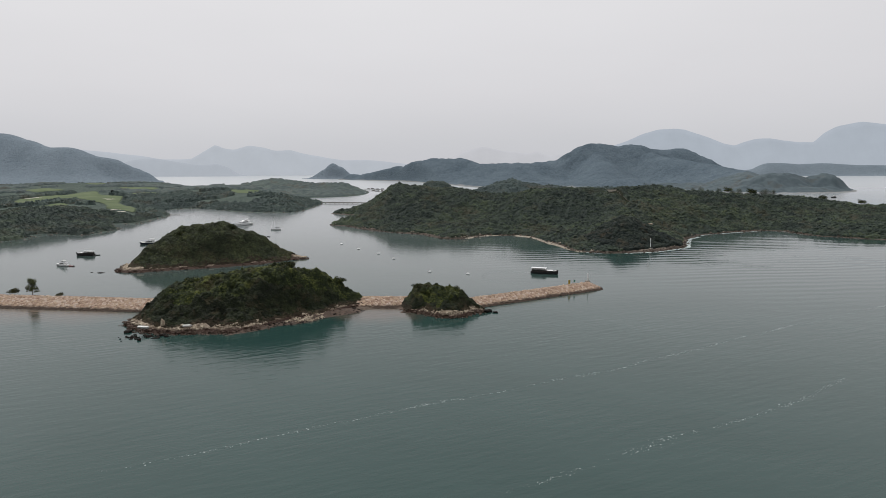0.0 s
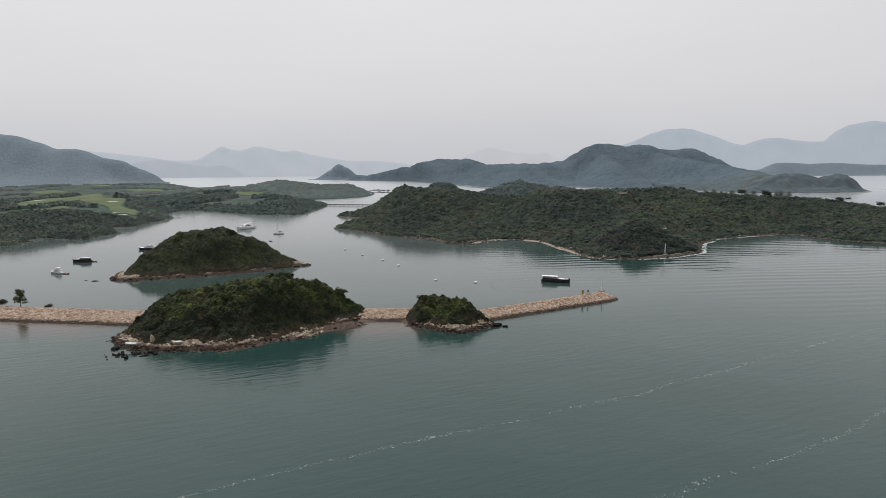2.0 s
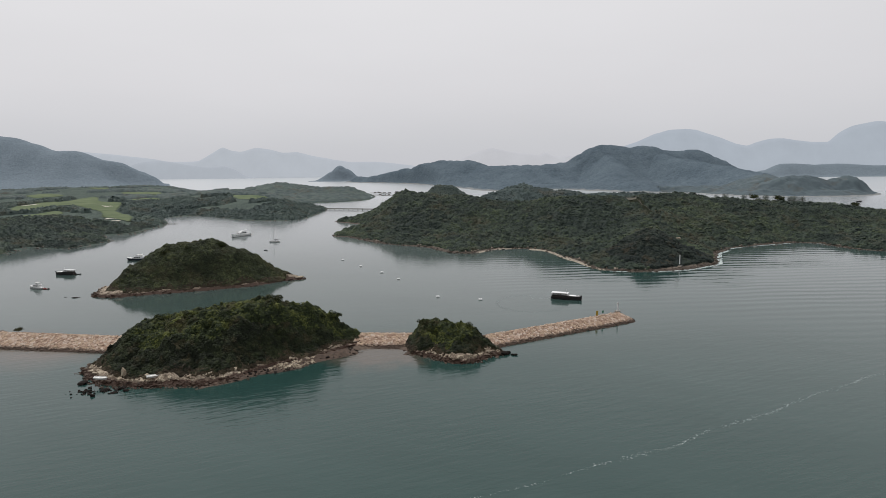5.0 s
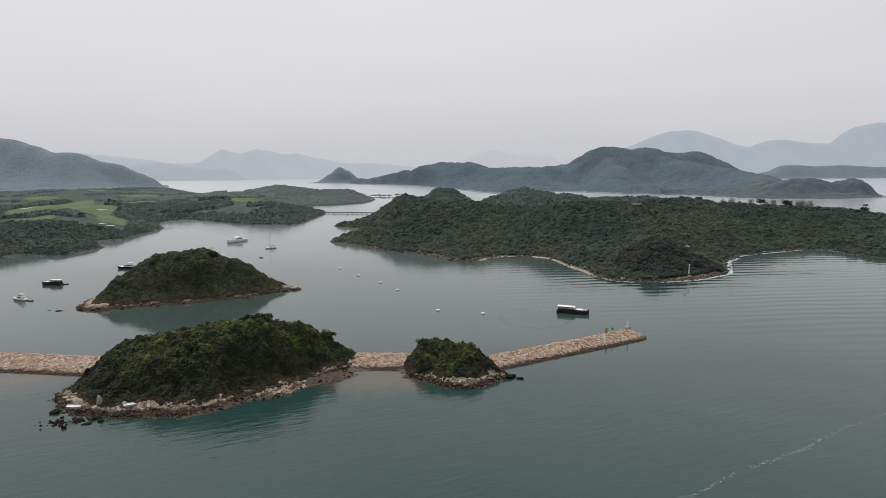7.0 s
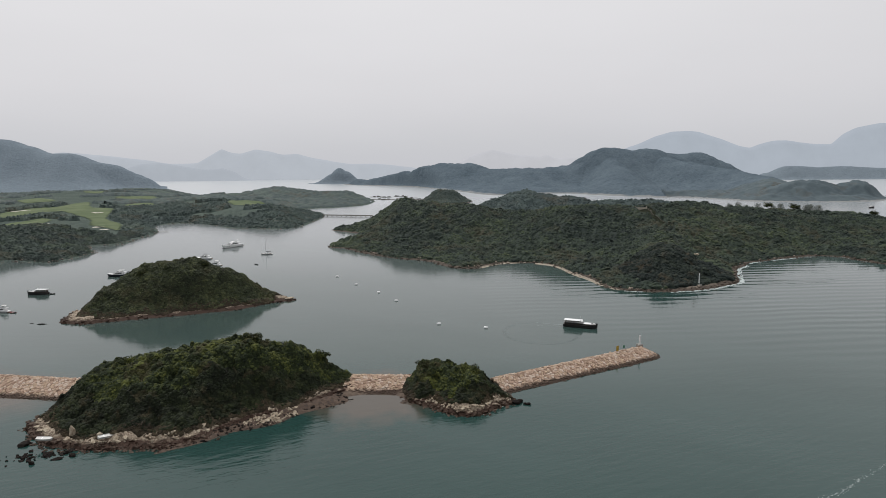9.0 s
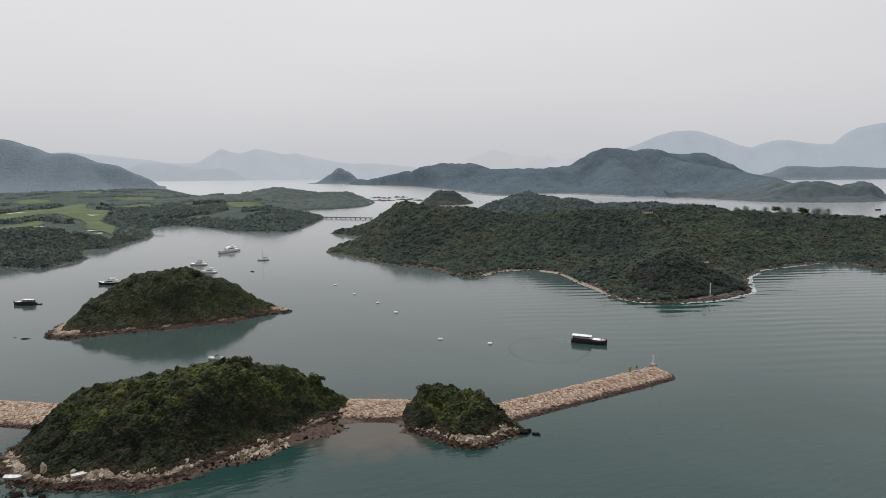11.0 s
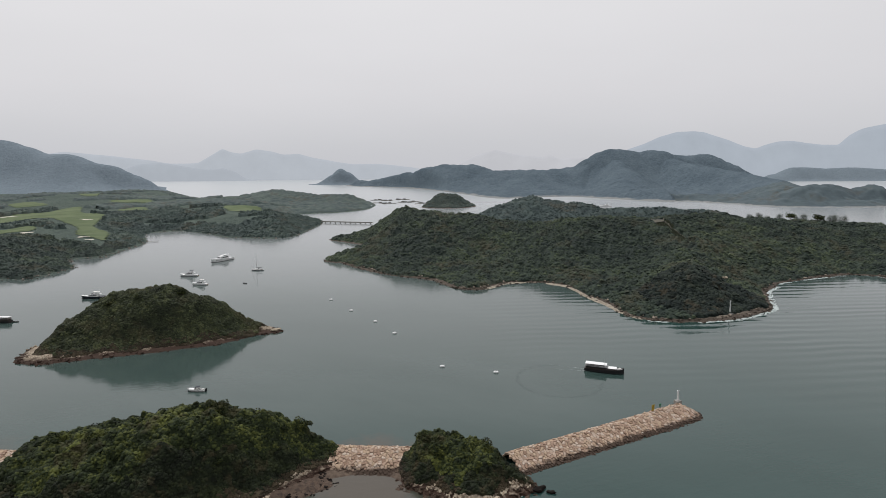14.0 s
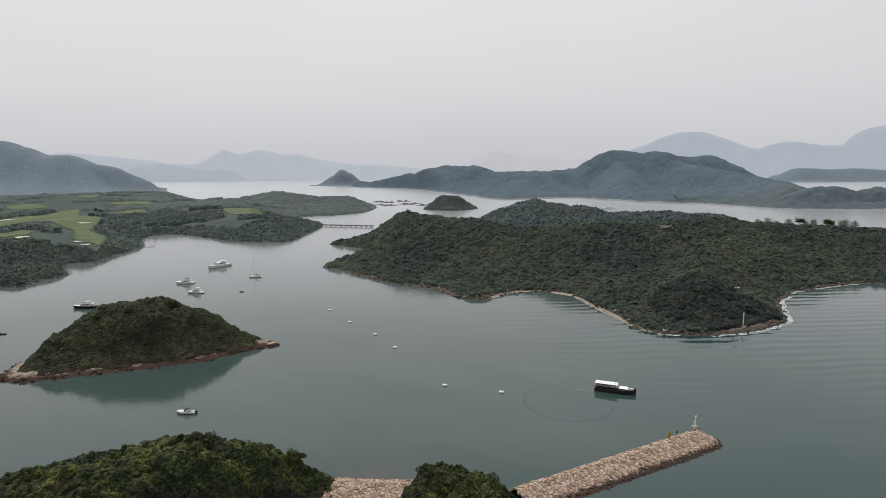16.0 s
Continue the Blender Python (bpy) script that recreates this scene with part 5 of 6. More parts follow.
# ---------------------------------------------------------------- shore details
def shore_rocks(land, count, seed, lo, hi, small, large, material, label, keep=None):
    """Loose rocks along a shore line, as one scatter."""
    r = np.random.default_rng(seed)
    loop = land.loop
    p = loop[r.integers(0, len(loop), count * 6)] + r.normal(size=(count * 6, 2)) * 4.0
    d = land.depth(p[:, 0], p[:, 1])
    ok = (d > lo) & (d < hi)
    if keep is not None:
        ok &= keep(p[:, 0], p[:, 1])
    p, d = p[ok][:count], d[ok][:count]
    z = np.maximum(land.height(p[:, 0], p[:, 1], d), -0.3)
    size = small + (large - small) * r.uniform(0, 1, len(p)) ** 2.5
    v, f = stones(np.column_stack([p, z]), size, r, 0.7)
    return tagged(new("shore_rocks", mesh_from("shore_rocks", v, f, material)), label, "rocks", kind="stuff")


DARKROCK = plain("black_weedy_rock", (0.016, 0.012, 0.010), 0.85, var=0.25, spec=0.12)
PALEROCK = Mat("pale_bare_rock", 0.9, spec=0.2)
PALEROCK.colour(PALEROCK.mix(PALEROCK.span(PALEROCK.noise(0.9, 5, 0.65), 0.35, 0.65), (0.46, 0.40, 0.31), (0.27, 0.21, 0.15)))
PALEROCK = PALEROCK.bump(PALEROCK.noise(1.5, 5, 0.6), 0.8, 0.4).m

shore_rocks(ISLAND_A, 1300, 61, -1.6, 5.0, 0.18, 1.1, ROCK_NEAR, "pale and dark loose rocks along the islet shore", lambda x, y: y < 288)
shore_rocks(ISLAND_B, 320, 62, -1.4, 4.5, 0.22, 1.2, ROCK_NEAR, "loose brown rocks round the tiny islet", lambda x, y: y < 285)
shore_rocks(ISLAND_B, 170, 68, 1.6, 5.0, 0.35, 1.25, PALEROCK, "pale blocky rocks on the tiny islet's ledge", lambda x, y: y < 276)
shore_rocks(ISLAND_C, 520, 63, -1.5, 5.0, 0.25, 1.4, ROCK_NEAR, "loose rocks along the domed island shore", lambda x, y: y < 450)
shore_rocks(PENINSULA, 900, 64, -1.5, 5.0, 0.5, 2.0, ROCK_MID, "brown rocks along the peninsula shore", lambda x, y: (y < 720) & (x < 400))
GREYROCK = plain("grey_brown_shore_rock", (0.20, 0.180, 0.155), 0.9, var=0.3, spec=0.2)
shore_rocks(COAST, 420, 65, -2.0, 5.0, 0.5, 1.7, GREYROCK, "grey-brown rocks along the golf coast", lambda x, y: (y < 1250) & (x > -450))

def big_rock(name, label, x, y, z, sx, sy, sz, material, seed, turn=0.0):
    """One large rock with cracked, uneven faces."""
    r = np.random.default_rng(seed)
    v, f = icosphere(3)
    for _ in range(22):
        n = r.normal(size=3)
        n /= np.linalg.norm(n)
        over = np.maximum(v @ n - r.uniform(0.42, 0.80), 0)
        v = v - over[:, None] * n * 0.92
    v = v * (1 + 0.36 * fractal(v[:, 0] * 3 + v[:, 2] * 2, v[:, 1] * 3 - v[:, 2], 1.0, seed, 4))[:, None]
    ob = tagged(new(name, mesh_from(name, v * (sx, sy, sz), f, material)), label, "rock")
    ob.matrix_basis = pose(x, y, z, 0, 0, turn)
    return ob


big_rock("rock", "black weed-covered rock awash off the islet", -124.5, 228.0, 0.1, 1.2, 1.0, 1.1, DARKROCK, 1)
big_rock("rock", "low black rock shelf awash off the islet", -118.6, 230.6, 0.0, 2.6, 1.1, 0.8, DARKROCK, 2, 15)
big_rock("rock", "low black rock shelf awash off the islet", -115.6, 232.6, 0.1, 2.0, 1.3, 0.9, DARKROCK, 3, -20)
big_rock("rock", "black rocks below the pale ledge", -135.0, 239.0, 0.3, 2.6, 1.7, 1.3, DARKROCK, 4, 40)
big_rock("rock", "tall pale rock stack leaning on the slope", -121.0, 241.2, 2.6, 1.7, 1.3, 3.6, PALEROCK, 5, 10)
big_rock("rock", "pale rock buttress beside the stack", -124.0, 244.5, 2.0, 2.4, 1.6, 1.9, PALEROCK, 6, 70)
big_rock("rock", "pale rock slab on the shore ledge", -113.5, 242.0, 2.0, 2.6, 1.5, 1.2, PALEROCK, 7, 20)
big_rock("rock", "pale boulder beside the breakwater arm", 17.5, 273.5, 1.4, 1.7, 1.5, 1.7, PALEROCK, 8)
big_rock("rock", "black rocks at the tip of the tiny islet", 21.5, 270.5, 0.3, 2.6, 1.6, 1.2, DARKROCK, 9, 25)
big_rock("rock", "black rocks at the tip of the tiny islet", 24.8, 269.6, 0.0, 1.8, 1.1, 0.7, DARKROCK, 10, -10)
big_rock("rock", "pale rock point at the end of the domed island", -107.5, 436.5, 1.2, 4.5, 2.4, 1.4, PALEROCK, 11, 30)
big_rock("rock", "low dark reef off the domed island", -229.0, 380.5, -0.2, 3.8, 1.3, 0.8, DARKROCK, 12, 8)
big_rock("rock", "small dark rock awash off the domed island", -236.5, 382.5, -0.2, 2.2, 0.9, 0.6, DARKROCK, 13, -5)
big_rock("rock", "bare pale scar rock among the trees", 181.5, 500.5, 18.6, 2.2, 1.2, 1.2, PALEROCK, 14)


def stranded_board(x, y, z, turn, label, seed):
    """A white hull panel washed up on the rocks."""
    ob = tagged(new("washed_up_float"), label, "wreckage")
    ob.matrix_basis = pose(x, y, z, 8, 10, turn)
    part("shell", bm_hull(4.6, 1.7, 0.5, 0.75, 0.25, 0.8, 0.06, 9), CREAM, ob)
    part("thwart", bm_box(-0.8, -0.5, -0.7, 0.7, 0.35, 0.42, bevel=0.01), WHITE, ob)


stranded_board(-128.0, 238.6, 2.3, 15, "white dinghy shell stranded on the shore rocks", 1)
stranded_board(-109.3, 239.6, 2.6, 50, "small white dinghy shell stranded on the ledge", 2)

SAND = Mat("brown_wet_sand", 0.8, spec=0.3)
SAND.colour(SAND.mix(SAND.span(SAND.noise(0.7, 5), 0.35, 0.65), (0.058, 0.038, 0.027), (0.115, 0.082, 0.058)))
BEACH = Land([(-45, 274.5), (-40.8, 277.0), (-35.2, 279.0), (-29.2, 280.0), (-24.1, 278.8), (-20.6, 276.0), (-18, 276), (-17, 284), (-25, 288), (-40, 288), (-48, 284), (-49, 276)], [[(-46, 281, 0.6, 6), (-36, 285, 0.6, 7), (-22, 284, 0.6, 7)]], 7, 0.45, 2.5, 0.5, ragged=0.5, inset=0.2)
tagged(new("beach", BEACH.mesh("beach", 0.8, SAND.m)), "small brown sand beach between the islets", "beach", kind="structure")

PALESAND = Mat("pale_shore_sand", 0.9, spec=0.15)
PALESAND.colour(PALESAND.mix(PALESAND.span(PALESAND.noise(0.4, 5), 0.35, 0.65), (0.20, 0.165, 0.13), (0.34, 0.30, 0.24)))
STRIP = Land([(71, 570), (82, 560), (87.5, 543), (90, 525), (96, 507), (100, 490), (105, 470), (113, 459), (116, 466), (109, 482), (106, 500), (100, 522), (95, 545), (88, 564), (74, 577)], [[(85, 560, 1.5, 5), (104, 485, 1.5, 5)]], 4, 0.7, 3, 0.5, ragged=1.3, inset=1.0)
tagged(new("beach", STRIP.mesh("beach", 1.0, PALESAND.m)), "thin strip of pale sand under the wooded headland", "beach", kind="structure")
COVE = Land([(-4, 560), (10, 553), (24, 551), (38, 568), (54, 574), (70, 577), (71, 582), (52, 580), (34, 575), (20, 558), (2, 564)], [[(10, 558, 1.5, 4), (50, 577, 1.5, 4)]], 4, 0.7, 3, 0.5, ragged=1.3, inset=1.0)
tagged(new("beach", COVE.mesh("beach", 1.0, PALESAND.m)), "pale rocks and sand round a small cove", "beach", kind="structure")

WEEDY = Mat("red_brown_tidal_rock", 0.75, spec=0.3)
WEEDY.colour(WEEDY.mix(WEEDY.span(WEEDY.noise(0.8, 6, 0.65), 0.38, 0.62), (0.038, 0.024, 0.017), (0.092, 0.060, 0.041)))
WEEDY.bump(WEEDY.noise(1.8, 5, 0.65), 0.8, 0.35)
SHELF = Land([(-92, 233), (-80, 240), (-73, 247), (-66, 250), (-60.5, 253.5), (-55.3, 260), (-48.4, 264.5), (-42.4, 269.5), (-40, 274), (-46, 282), (-56, 274), (-66, 264), (-76, 254), (-86, 244)], [[(-80, 246, 1.3, 5), (-62, 262, 1.3, 5), (-48, 273, 1.3, 5)]], 6, 0.9, 4, 0.5, ragged=1.4, inset=0.4)
tagged(new("tidal_shelf", SHELF.mesh("tidal_shelf", 0.7, WEEDY.m)), "low red-brown rock shelf bared by the tide", "shore", kind="structure")
shore_rocks(SHELF, 260, 66, 0.6, 6.0, 0.25, 1.1, PALEROCK, "heap of pale broken rocks on the tidal shelf", lambda x, y: (x > -72) & (x < -56) & (y > 252))
shore_rocks(SHELF, 300, 67, -1.2, 3.0, 0.2, 0.9, DARKROCK, "dark weedy stones on the tidal shelf")

shore_rocks(ISLAND_A, 420, 69, 2.2, 6.2, 0.30, 1.25, PALEROCK, "cream weathered rocks on the islet's ledge", lambda x, y: (y < 262) & (x < -60))
shore_rocks(ISLAND_A, 700, 70, -2.4, 1.6, 0.25, 1.20, WEEDY.m, "red-brown tidal rocks round the islet", lambda x, y: y < 262)
shore_rocks(ISLAND_B, 260, 58, -2.0, 1.8, 0.25, 1.20, WEEDY.m, "red-brown tidal rocks round the tiny islet", lambda x, y: y < 280)

r = np.random.default_rng(57)
u, w = r.normal(size=90) * 4.6, r.normal(size=90) * 1.6
v, f = stones(np.column_stack([-125 + u, 232.5 + 0.25 * u + w, np.full(90, 0.05)]), 0.25 + 0.95 * r.uniform(0, 1, 90) ** 2.2, r, 0.6)
tagged(new("shore_rocks", mesh_from("shore_rocks", v, f, DARKROCK)), "black weedy rocks awash off the point of the islet", "rocks", kind="stuff")

# ---------------------------------------------------------------- foam on the water
FOAM = Mat("sea_foam", 0.7, spec=0.2)
FOAM.colour(FOAM.mix(FOAM.span(FOAM.noise(1.2, 4), 0.35, 0.65), (0.30, 0.35, 0.34), (0.52, 0.56, 0.55)))
THINFOAM = Mat("thin_foam", 0.45, spec=0.4)
THINFOAM.colour(THINFOAM.mix(THINFOAM.span(THINFOAM.noise(0.8, 4), 0.35, 0.65), (0.040, 0.066, 0.062), (0.070, 0.098, 0.094)))


def flecks(name, x, y, size, way, rng, material, label, stretch=2.2, z=0.03):
    """Flat irregular flecks of foam lying on the sea."""
    n = len(x)
    k = 7
    a = np.arange(k) * 2 * np.pi / k
    r = size[:, None] * rng.uniform(0.45, 1.15, (n, k))
    u, w = r * np.cos(a) * stretch, r * np.sin(a)
    c, q = np.cos(way)[:, None], np.sin(way)[:, None]
    px, py = x[:, None] + u * c - w * q, y[:, None] + u * q + w * c
    verts = np.stack([px, py, np.full(px.shape, z) + rng.uniform(0, 0.02, (n, 1))], -1).reshape(-1, 3)
    i = k * np.arange(n)[:, None]
    tris = np.concatenate([i + [0, j, j + 1] for j in range(1, k - 1)])
    return tagged(new(name, mesh_from(name, verts, tris, material)), label, "foam", kind="stuff")


def drift_line(points, count, seed, wide, label, material):
    """A wandering line of foam flecks, thick in knots and thin between."""
    r = np.random.default_rng(seed)
    p = np.array(points, float)
    run = np.r_[0, np.cumsum(np.hypot(*np.diff(p, axis=0).T))]
    t = r.uniform(0, run[-1], count)
    t = t[(fractal(t, t * 0, 16.0, seed, 3) + 0.30 * r.normal(size=len(t))) > 0.0]
    x, y = np.interp(t, run, p[:, 0]), np.interp(t, run, p[:, 1])
    way = np.arctan2(np.interp(t + 4, run, p[:, 1]) - np.interp(t - 4, run, p[:, 1]), np.interp(t + 4, run, p[:, 0]) - np.interp(t - 4, run, p[:, 0]))
    off = 2.2 * fractal(t, t * 0, 22.0, seed + 3, 3) + wide * 1.5 * r.normal(size=len(t)) * (0.4 + 0.8 * np.abs(fractal(t, t * 0, 30.0, seed + 5, 2)))
    x, y = x - np.sin(way) * off, y + np.cos(way) * off
    flecks("drift_foam", x, y, 0.02 + 0.12 * r.uniform(0, 1, len(x)) ** 3, way + r.normal(size=len(x)) * 0.4, r, material, label)


drift_line([(-80, 126), (-54, 138), (-38, 145), (-7, 161), (26, 176), (53, 188), (96, 212), (149, 243), (219, 279), (330, 345)], 6500, 71, 0.4, "long broken line of white foam on the sea", FOAM.m)
drift_line([(-30, 92), (18, 118), (38, 128), (61, 142), (87, 153), (106, 163), (140, 186)], 1500, 72, 0.5, "short broken line of white foam on the sea", FOAM.m)


def surf(land, seed, count, keep, lo, hi, size, label):
    r = np.random.default_rng(seed)
    nxt = np.roll(land.loop, -1, 0)
    i = r.integers(0, len(land.loop), count)
    t = r.uniform(0, 1, (count, 1))
    p = land.loop[i] * (1 - t) + nxt[i] * t + r.normal(size=(count, 2)) * 3.0
    way = np.arctan2(*(nxt[i] - land.loop[i]).T[::-1])
    d = land.depth(p[:, 0], p[:, 1])
    ok = (d > lo) & (d < hi) & keep(p[:, 0], p[:, 1]) & (fractal(p[:, 0], p[:, 1], 14.0, seed, 2) > -0.45)
    p, way = p[ok], way[ok]
    flecks("surf_foam", p[:, 0], p[:, 1], r.uniform(0.15, size, len(p)), way, r, FOAM.m, label, 2.5, 0.08)


surf(PENINSULA, 73, 16000, lambda x, y: (x > 112) & (x < 212) & (y < 500), -3.0, -0.1, 0.58, "white surf round the headland rocks")
surf(PENINSULA, 74, 26000, lambda x, y: (x > 205) & (x < 330) & (y > 485) & (y < 612), -3.2, -0.1, 0.58, "white surf along the curved beach")
surf(PENINSULA, 75, 5000, lambda x, y: (x > 330) & (x < 560) & (y < 610), -2.2, -0.1, 0.4, "thin white surf along the peninsula")
surf(ISLAND_A, 76, 350, lambda x, y: (y < 245) & (x < -118), -1.2, -0.1, 0.19, "flecks of surf among the shore rocks")
surf(ISLAND_B, 77, 500, lambda x, y: (y < 268) & (x > 8), -1.0, -0.1, 0.20, "flecks of surf at the tiny islet")

r = np.random.default_rng(78)
a = r.uniform(radians(70), radians(350), 3000)
w = r.normal(size=3000) * 0.5
flecks("wake_ring", 43.5 + (18.5 + w) * np.cos(a), 359.5 + (19.5 + w) * np.sin(a), r.uniform(0.015, 0.04, 3000), a + np.pi / 2, r, THINFOAM.m, "faint ring of wake foam where the launch turned", 3.0)
t = r.uniform(0, 1, 420) ** 2.2
side = r.choice([-1, 1], 420)
flecks("boat_wake", 58.5 - 16 * t + r.normal(size=420) * 0.3, 372.6 + 4.2 * t + side * (1.2 + 2.2 * t) + r.normal(size=420) * 0.25, r.uniform(0.02, 0.07, 420) * (1.1 - 0.6 * t), np.full(420, radians(164)), r, FOAM.m, "white wake streaks astern of the launch", 3.0)


# ---------------------------------------------------------------- single trees
BARK = plain("grey_brown_bark", (0.10, 0.075, 0.055), 0.9, var=0.3)


def tree(name, label, category_word, high, spread, seed, leaves, leaf, clumps, feathery=False, group=""):
    """A tapered trunk with limbs, and a crown of many separate leaf sprays in uneven clumps."""
    r = np.random.default_rng(seed)
    ob = tagged(new(name), label, category_word, group)
    top = Vector((r.normal() * 0.04 * high, r.normal() * 0.04 * high, high * (0.92 if feathery else 0.72)))
    pts = [(0, 0, -0.8), (top.x * 0.3, top.y * 0.3, top.z * 0.35), (top.x * 0.7, top.y * 0.7, top.z * 0.7), top]
    rings = []
    for i, p in enumerate(pts):
        q = 0.022 * high * (1 - 0.27 * i)
        rings.append([(p[0] + q * math.cos(k * math.pi / 4), p[1] + q * math.sin(k * math.pi / 4), p[2]) for k in range(8)])
    part("trunk", bm_loft(rings), BARK, ob)
    heads = []
    for k in range(clumps):
        f = (k + 0.5) / clumps
        a = k * 2.4 + r.uniform(-0.4, 0.4)
        if feathery:
            h, out = high * (0.22 + 0.72 * f), spread * (1 - 0.72 * f) * r.uniform(0.5, 1.0)
        else:
            h, out = high * r.uniform(0.50, 0.92), spread * r.uniform(0.25, 0.85)
        head = Vector((out * math.cos(a), out * math.sin(a), h))
        heads.append((head, spread * (0.42 if feathery else 0.55) * r.uniform(0.75, 1.25)))
        start = Vector((top.x, top.y, top.z)) * min(0.95, (h / high) * 0.8)
        part("limb", bm_tube([start, (start + head) / 2 + Vector((0, 0, -0.02 * high)), head], 0.008 * high, 5), BARK, ob)
    verts, tris, base = [], [], 0
    for head, size in heads:
        v, f = crown_shape(r, leaves, leaf, 1, 0.8)
        core = len(icosphere(1)[0])
        v[:core] *= 0.12 if group.startswith("feathery") else 0.55
        verts.append(v * (size, size, size * (1.25 if feathery else 0.85)) + np.array(head))
        tris.append(f + base)
        base += len(v)
    me = mesh_from("crown", np.concatenate(verts), np.concatenate(tris), LEAF_PALE if group.startswith("feathery") else LEAF_NEAR)
    crown = new("crown", me)
    crown.parent = ob
    return ob


pine = tree("tree", "lone dark conical evergreen tree behind the breakwater", "tree", 9.5, 2.9, 81, 90, 0.20, 16, True)
pine.matrix_basis = pose(-219.5, 301.5, 2.2)
bush_tree = tree("shrub", "low round shrub behind the breakwater", "shrub", 4.2, 2.6, 82, 90, 0.2, 9)
bush_tree.matrix_basis = pose(-231, 303.5, 1.2)
copy_thing(bush_tree, pose(-204.0, 300.0, 1.2, 0, 0, 80) @ Matrix.Scale(0.62, 4))
# the ground behind the long breakwater arm
SPIT = Land([(-290, 302), (-240, 299), (-200, 295), (-192, 299), (-215, 307), (-260, 313), (-295, 316)], [[(-270, 306, 2.4, 8), (-215, 301, 2.2, 6)]], 4, 1.0, 2.5, 0.6, ragged=0.8)
tagged(new("spit", SPIT.mesh("spit", 1.2, SAND.m)), "narrow strip of ground behind the breakwater", "ground", kind="structure")

def ridge_top(x, y):
    return float(PENINSULA.height(np.array([float(x)]), np.array([float(y)]))[0]) + 0.5


tall_a = tree("tree", "tall feathery tree standing over the ridge woods", "tree", 11.0, 5.4, 83, 60, 0.11, 26, True, "feathery trees on the skyline")
tall_a.matrix_basis = pose(348, 780, ridge_top(348, 780))
tall_b = tree("tree", "spreading dark tree standing over the ridge woods", "tree", 11.0, 5.0, 84, 60, 0.17, 13, False, "dark trees on the skyline")
tall_b.matrix_basis = pose(386, 782, ridge_top(386, 782))
for tx, ty, tz, k, turn in ((360, 786, 28, 0.9, 40), (373, 782, 29, 0.95, 90), (403, 786, 26, 1.0, 200), (397, 790, 26, 0.8, 250), (434, 786, 25, 0.95, 300), (441, 789, 25, 1.05, 20), (448, 784, 25, 1.0, 140), (428, 792, 25, 0.8, 110), (336, 778, 28, 0.8, 10)):
    copy_thing(tall_a, pose(tx, ty, ridge_top(tx, ty), 0, 0, turn) @ Matrix.Scale(k, 4))
for tx, ty, tz, k, turn in ((418, 784, 24, 1.0, 40), (423, 788, 24, 0.8, 190), (300, 770, 30, 0.8, 70), (255, 735, 31, 0.7, 150), (520, 790, 15, 1.0, 90), (560, 770, 14, 0.9, 10)):
    copy_thing(tall_b, pose(tx, ty, ridge_top(tx, ty), 0, 0, turn) @ Matrix.Scale(k, 4))

wild_a = tree("tree", "rounded evergreen tree rising above the islet scrub", "tree", 5.6, 2.9, 85, 110, 0.17, 12, False, "trees on the islets")
wild_a.matrix_basis = pose(-53.5, 288.5, float(ISLAND_A.height(np.array([-53.5]), np.array([288.5]))[0]) - 1.6)
wild_b = tree("tree", "dark evergreen tree rising above the islet scrub", "tree", 5.8, 2.9, 86, 110, 0.17, 11, False, "trees on the islets")
wild_b.matrix_basis = pose(-76, 280, float(ISLAND_A.height(np.array([-76.0]), np.array([280.0]))[0]) - 1.0)
r = np.random.default_rng(87)
for land, spots in ((ISLAND_A, ((-120, 270), (-112, 277), (-101, 272), (-93, 281), (-86, 276), (-82, 285), (-70, 277), (-66, 284), (-58, 283), (-98, 262), (-72, 268), (-129, 266), (-107, 268))),
                    (ISLAND_B, ((-13, 284), (-6, 287), (0, 283), (6, 281), (-9, 279), (10, 284))), (ISLAND_C, ((-200, 420), (-184, 428), (-170, 432), (-158, 428), (-146, 434), (-176, 418), (-190, 414)))):
    for k, (tx, ty) in enumerate(spots):
        gz = float(land.height(np.array([float(tx)]), np.array([float(ty)]))[0])
        copy_thing(wild_a if k % 3 else wild_b, pose(tx, ty, gz - 2.4, 0, 0, r.uniform(0, 360)) @ Matrix.Scale(r.uniform(0.72, 0.98), 4))

# ---------------------------------------------------------------- lookout on the ridge, golf bunkers
TAN = plain("tan_rendered_wall", (0.58, 0.53, 0.44), 0.85, var=0.12)
MEADOW = hill_material("dry_meadow_grass", (0.038, 0.045, 0.029), (0.058, 0.063, 0.040), 0.15)
EARTH = plain("bare_trail_earth", (0.12, 0.110, 0.088), 0.95, var=0.2)


def ground_patch(name, x0, x1, y0, y1, step, keep, lift, material, label, category):
    """Open ground lying on the peninsula where keep() holds."""
    x, y = np.meshgrid(np.arange(x0, x1, step), np.arange(y0, y1, step))
    z = PENINSULA.height(x, y) + lift
    nx = x.shape[1]
    i = (np.arange(x.shape[0] - 1)[:, None] * nx + np.arange(nx - 1)).ravel()
    q = np.stack([i, i + 1, i + nx + 1, i + nx], 1)
    q = q[keep(x, y).ravel()[q].all(1)]
    tris, used = np.concatenate([q[:, [0, 1, 2]], q[:, [0, 2, 3]]]), None
    used, tris = np.unique(tris, return_inverse=True)
    ob = new(name, mesh_from(name, np.stack([x.ravel(), y.ravel(), z.ravel()], 1)[used], tris.reshape(-1, 3), material, True))
    return tagged(ob, label, category, kind="structure")


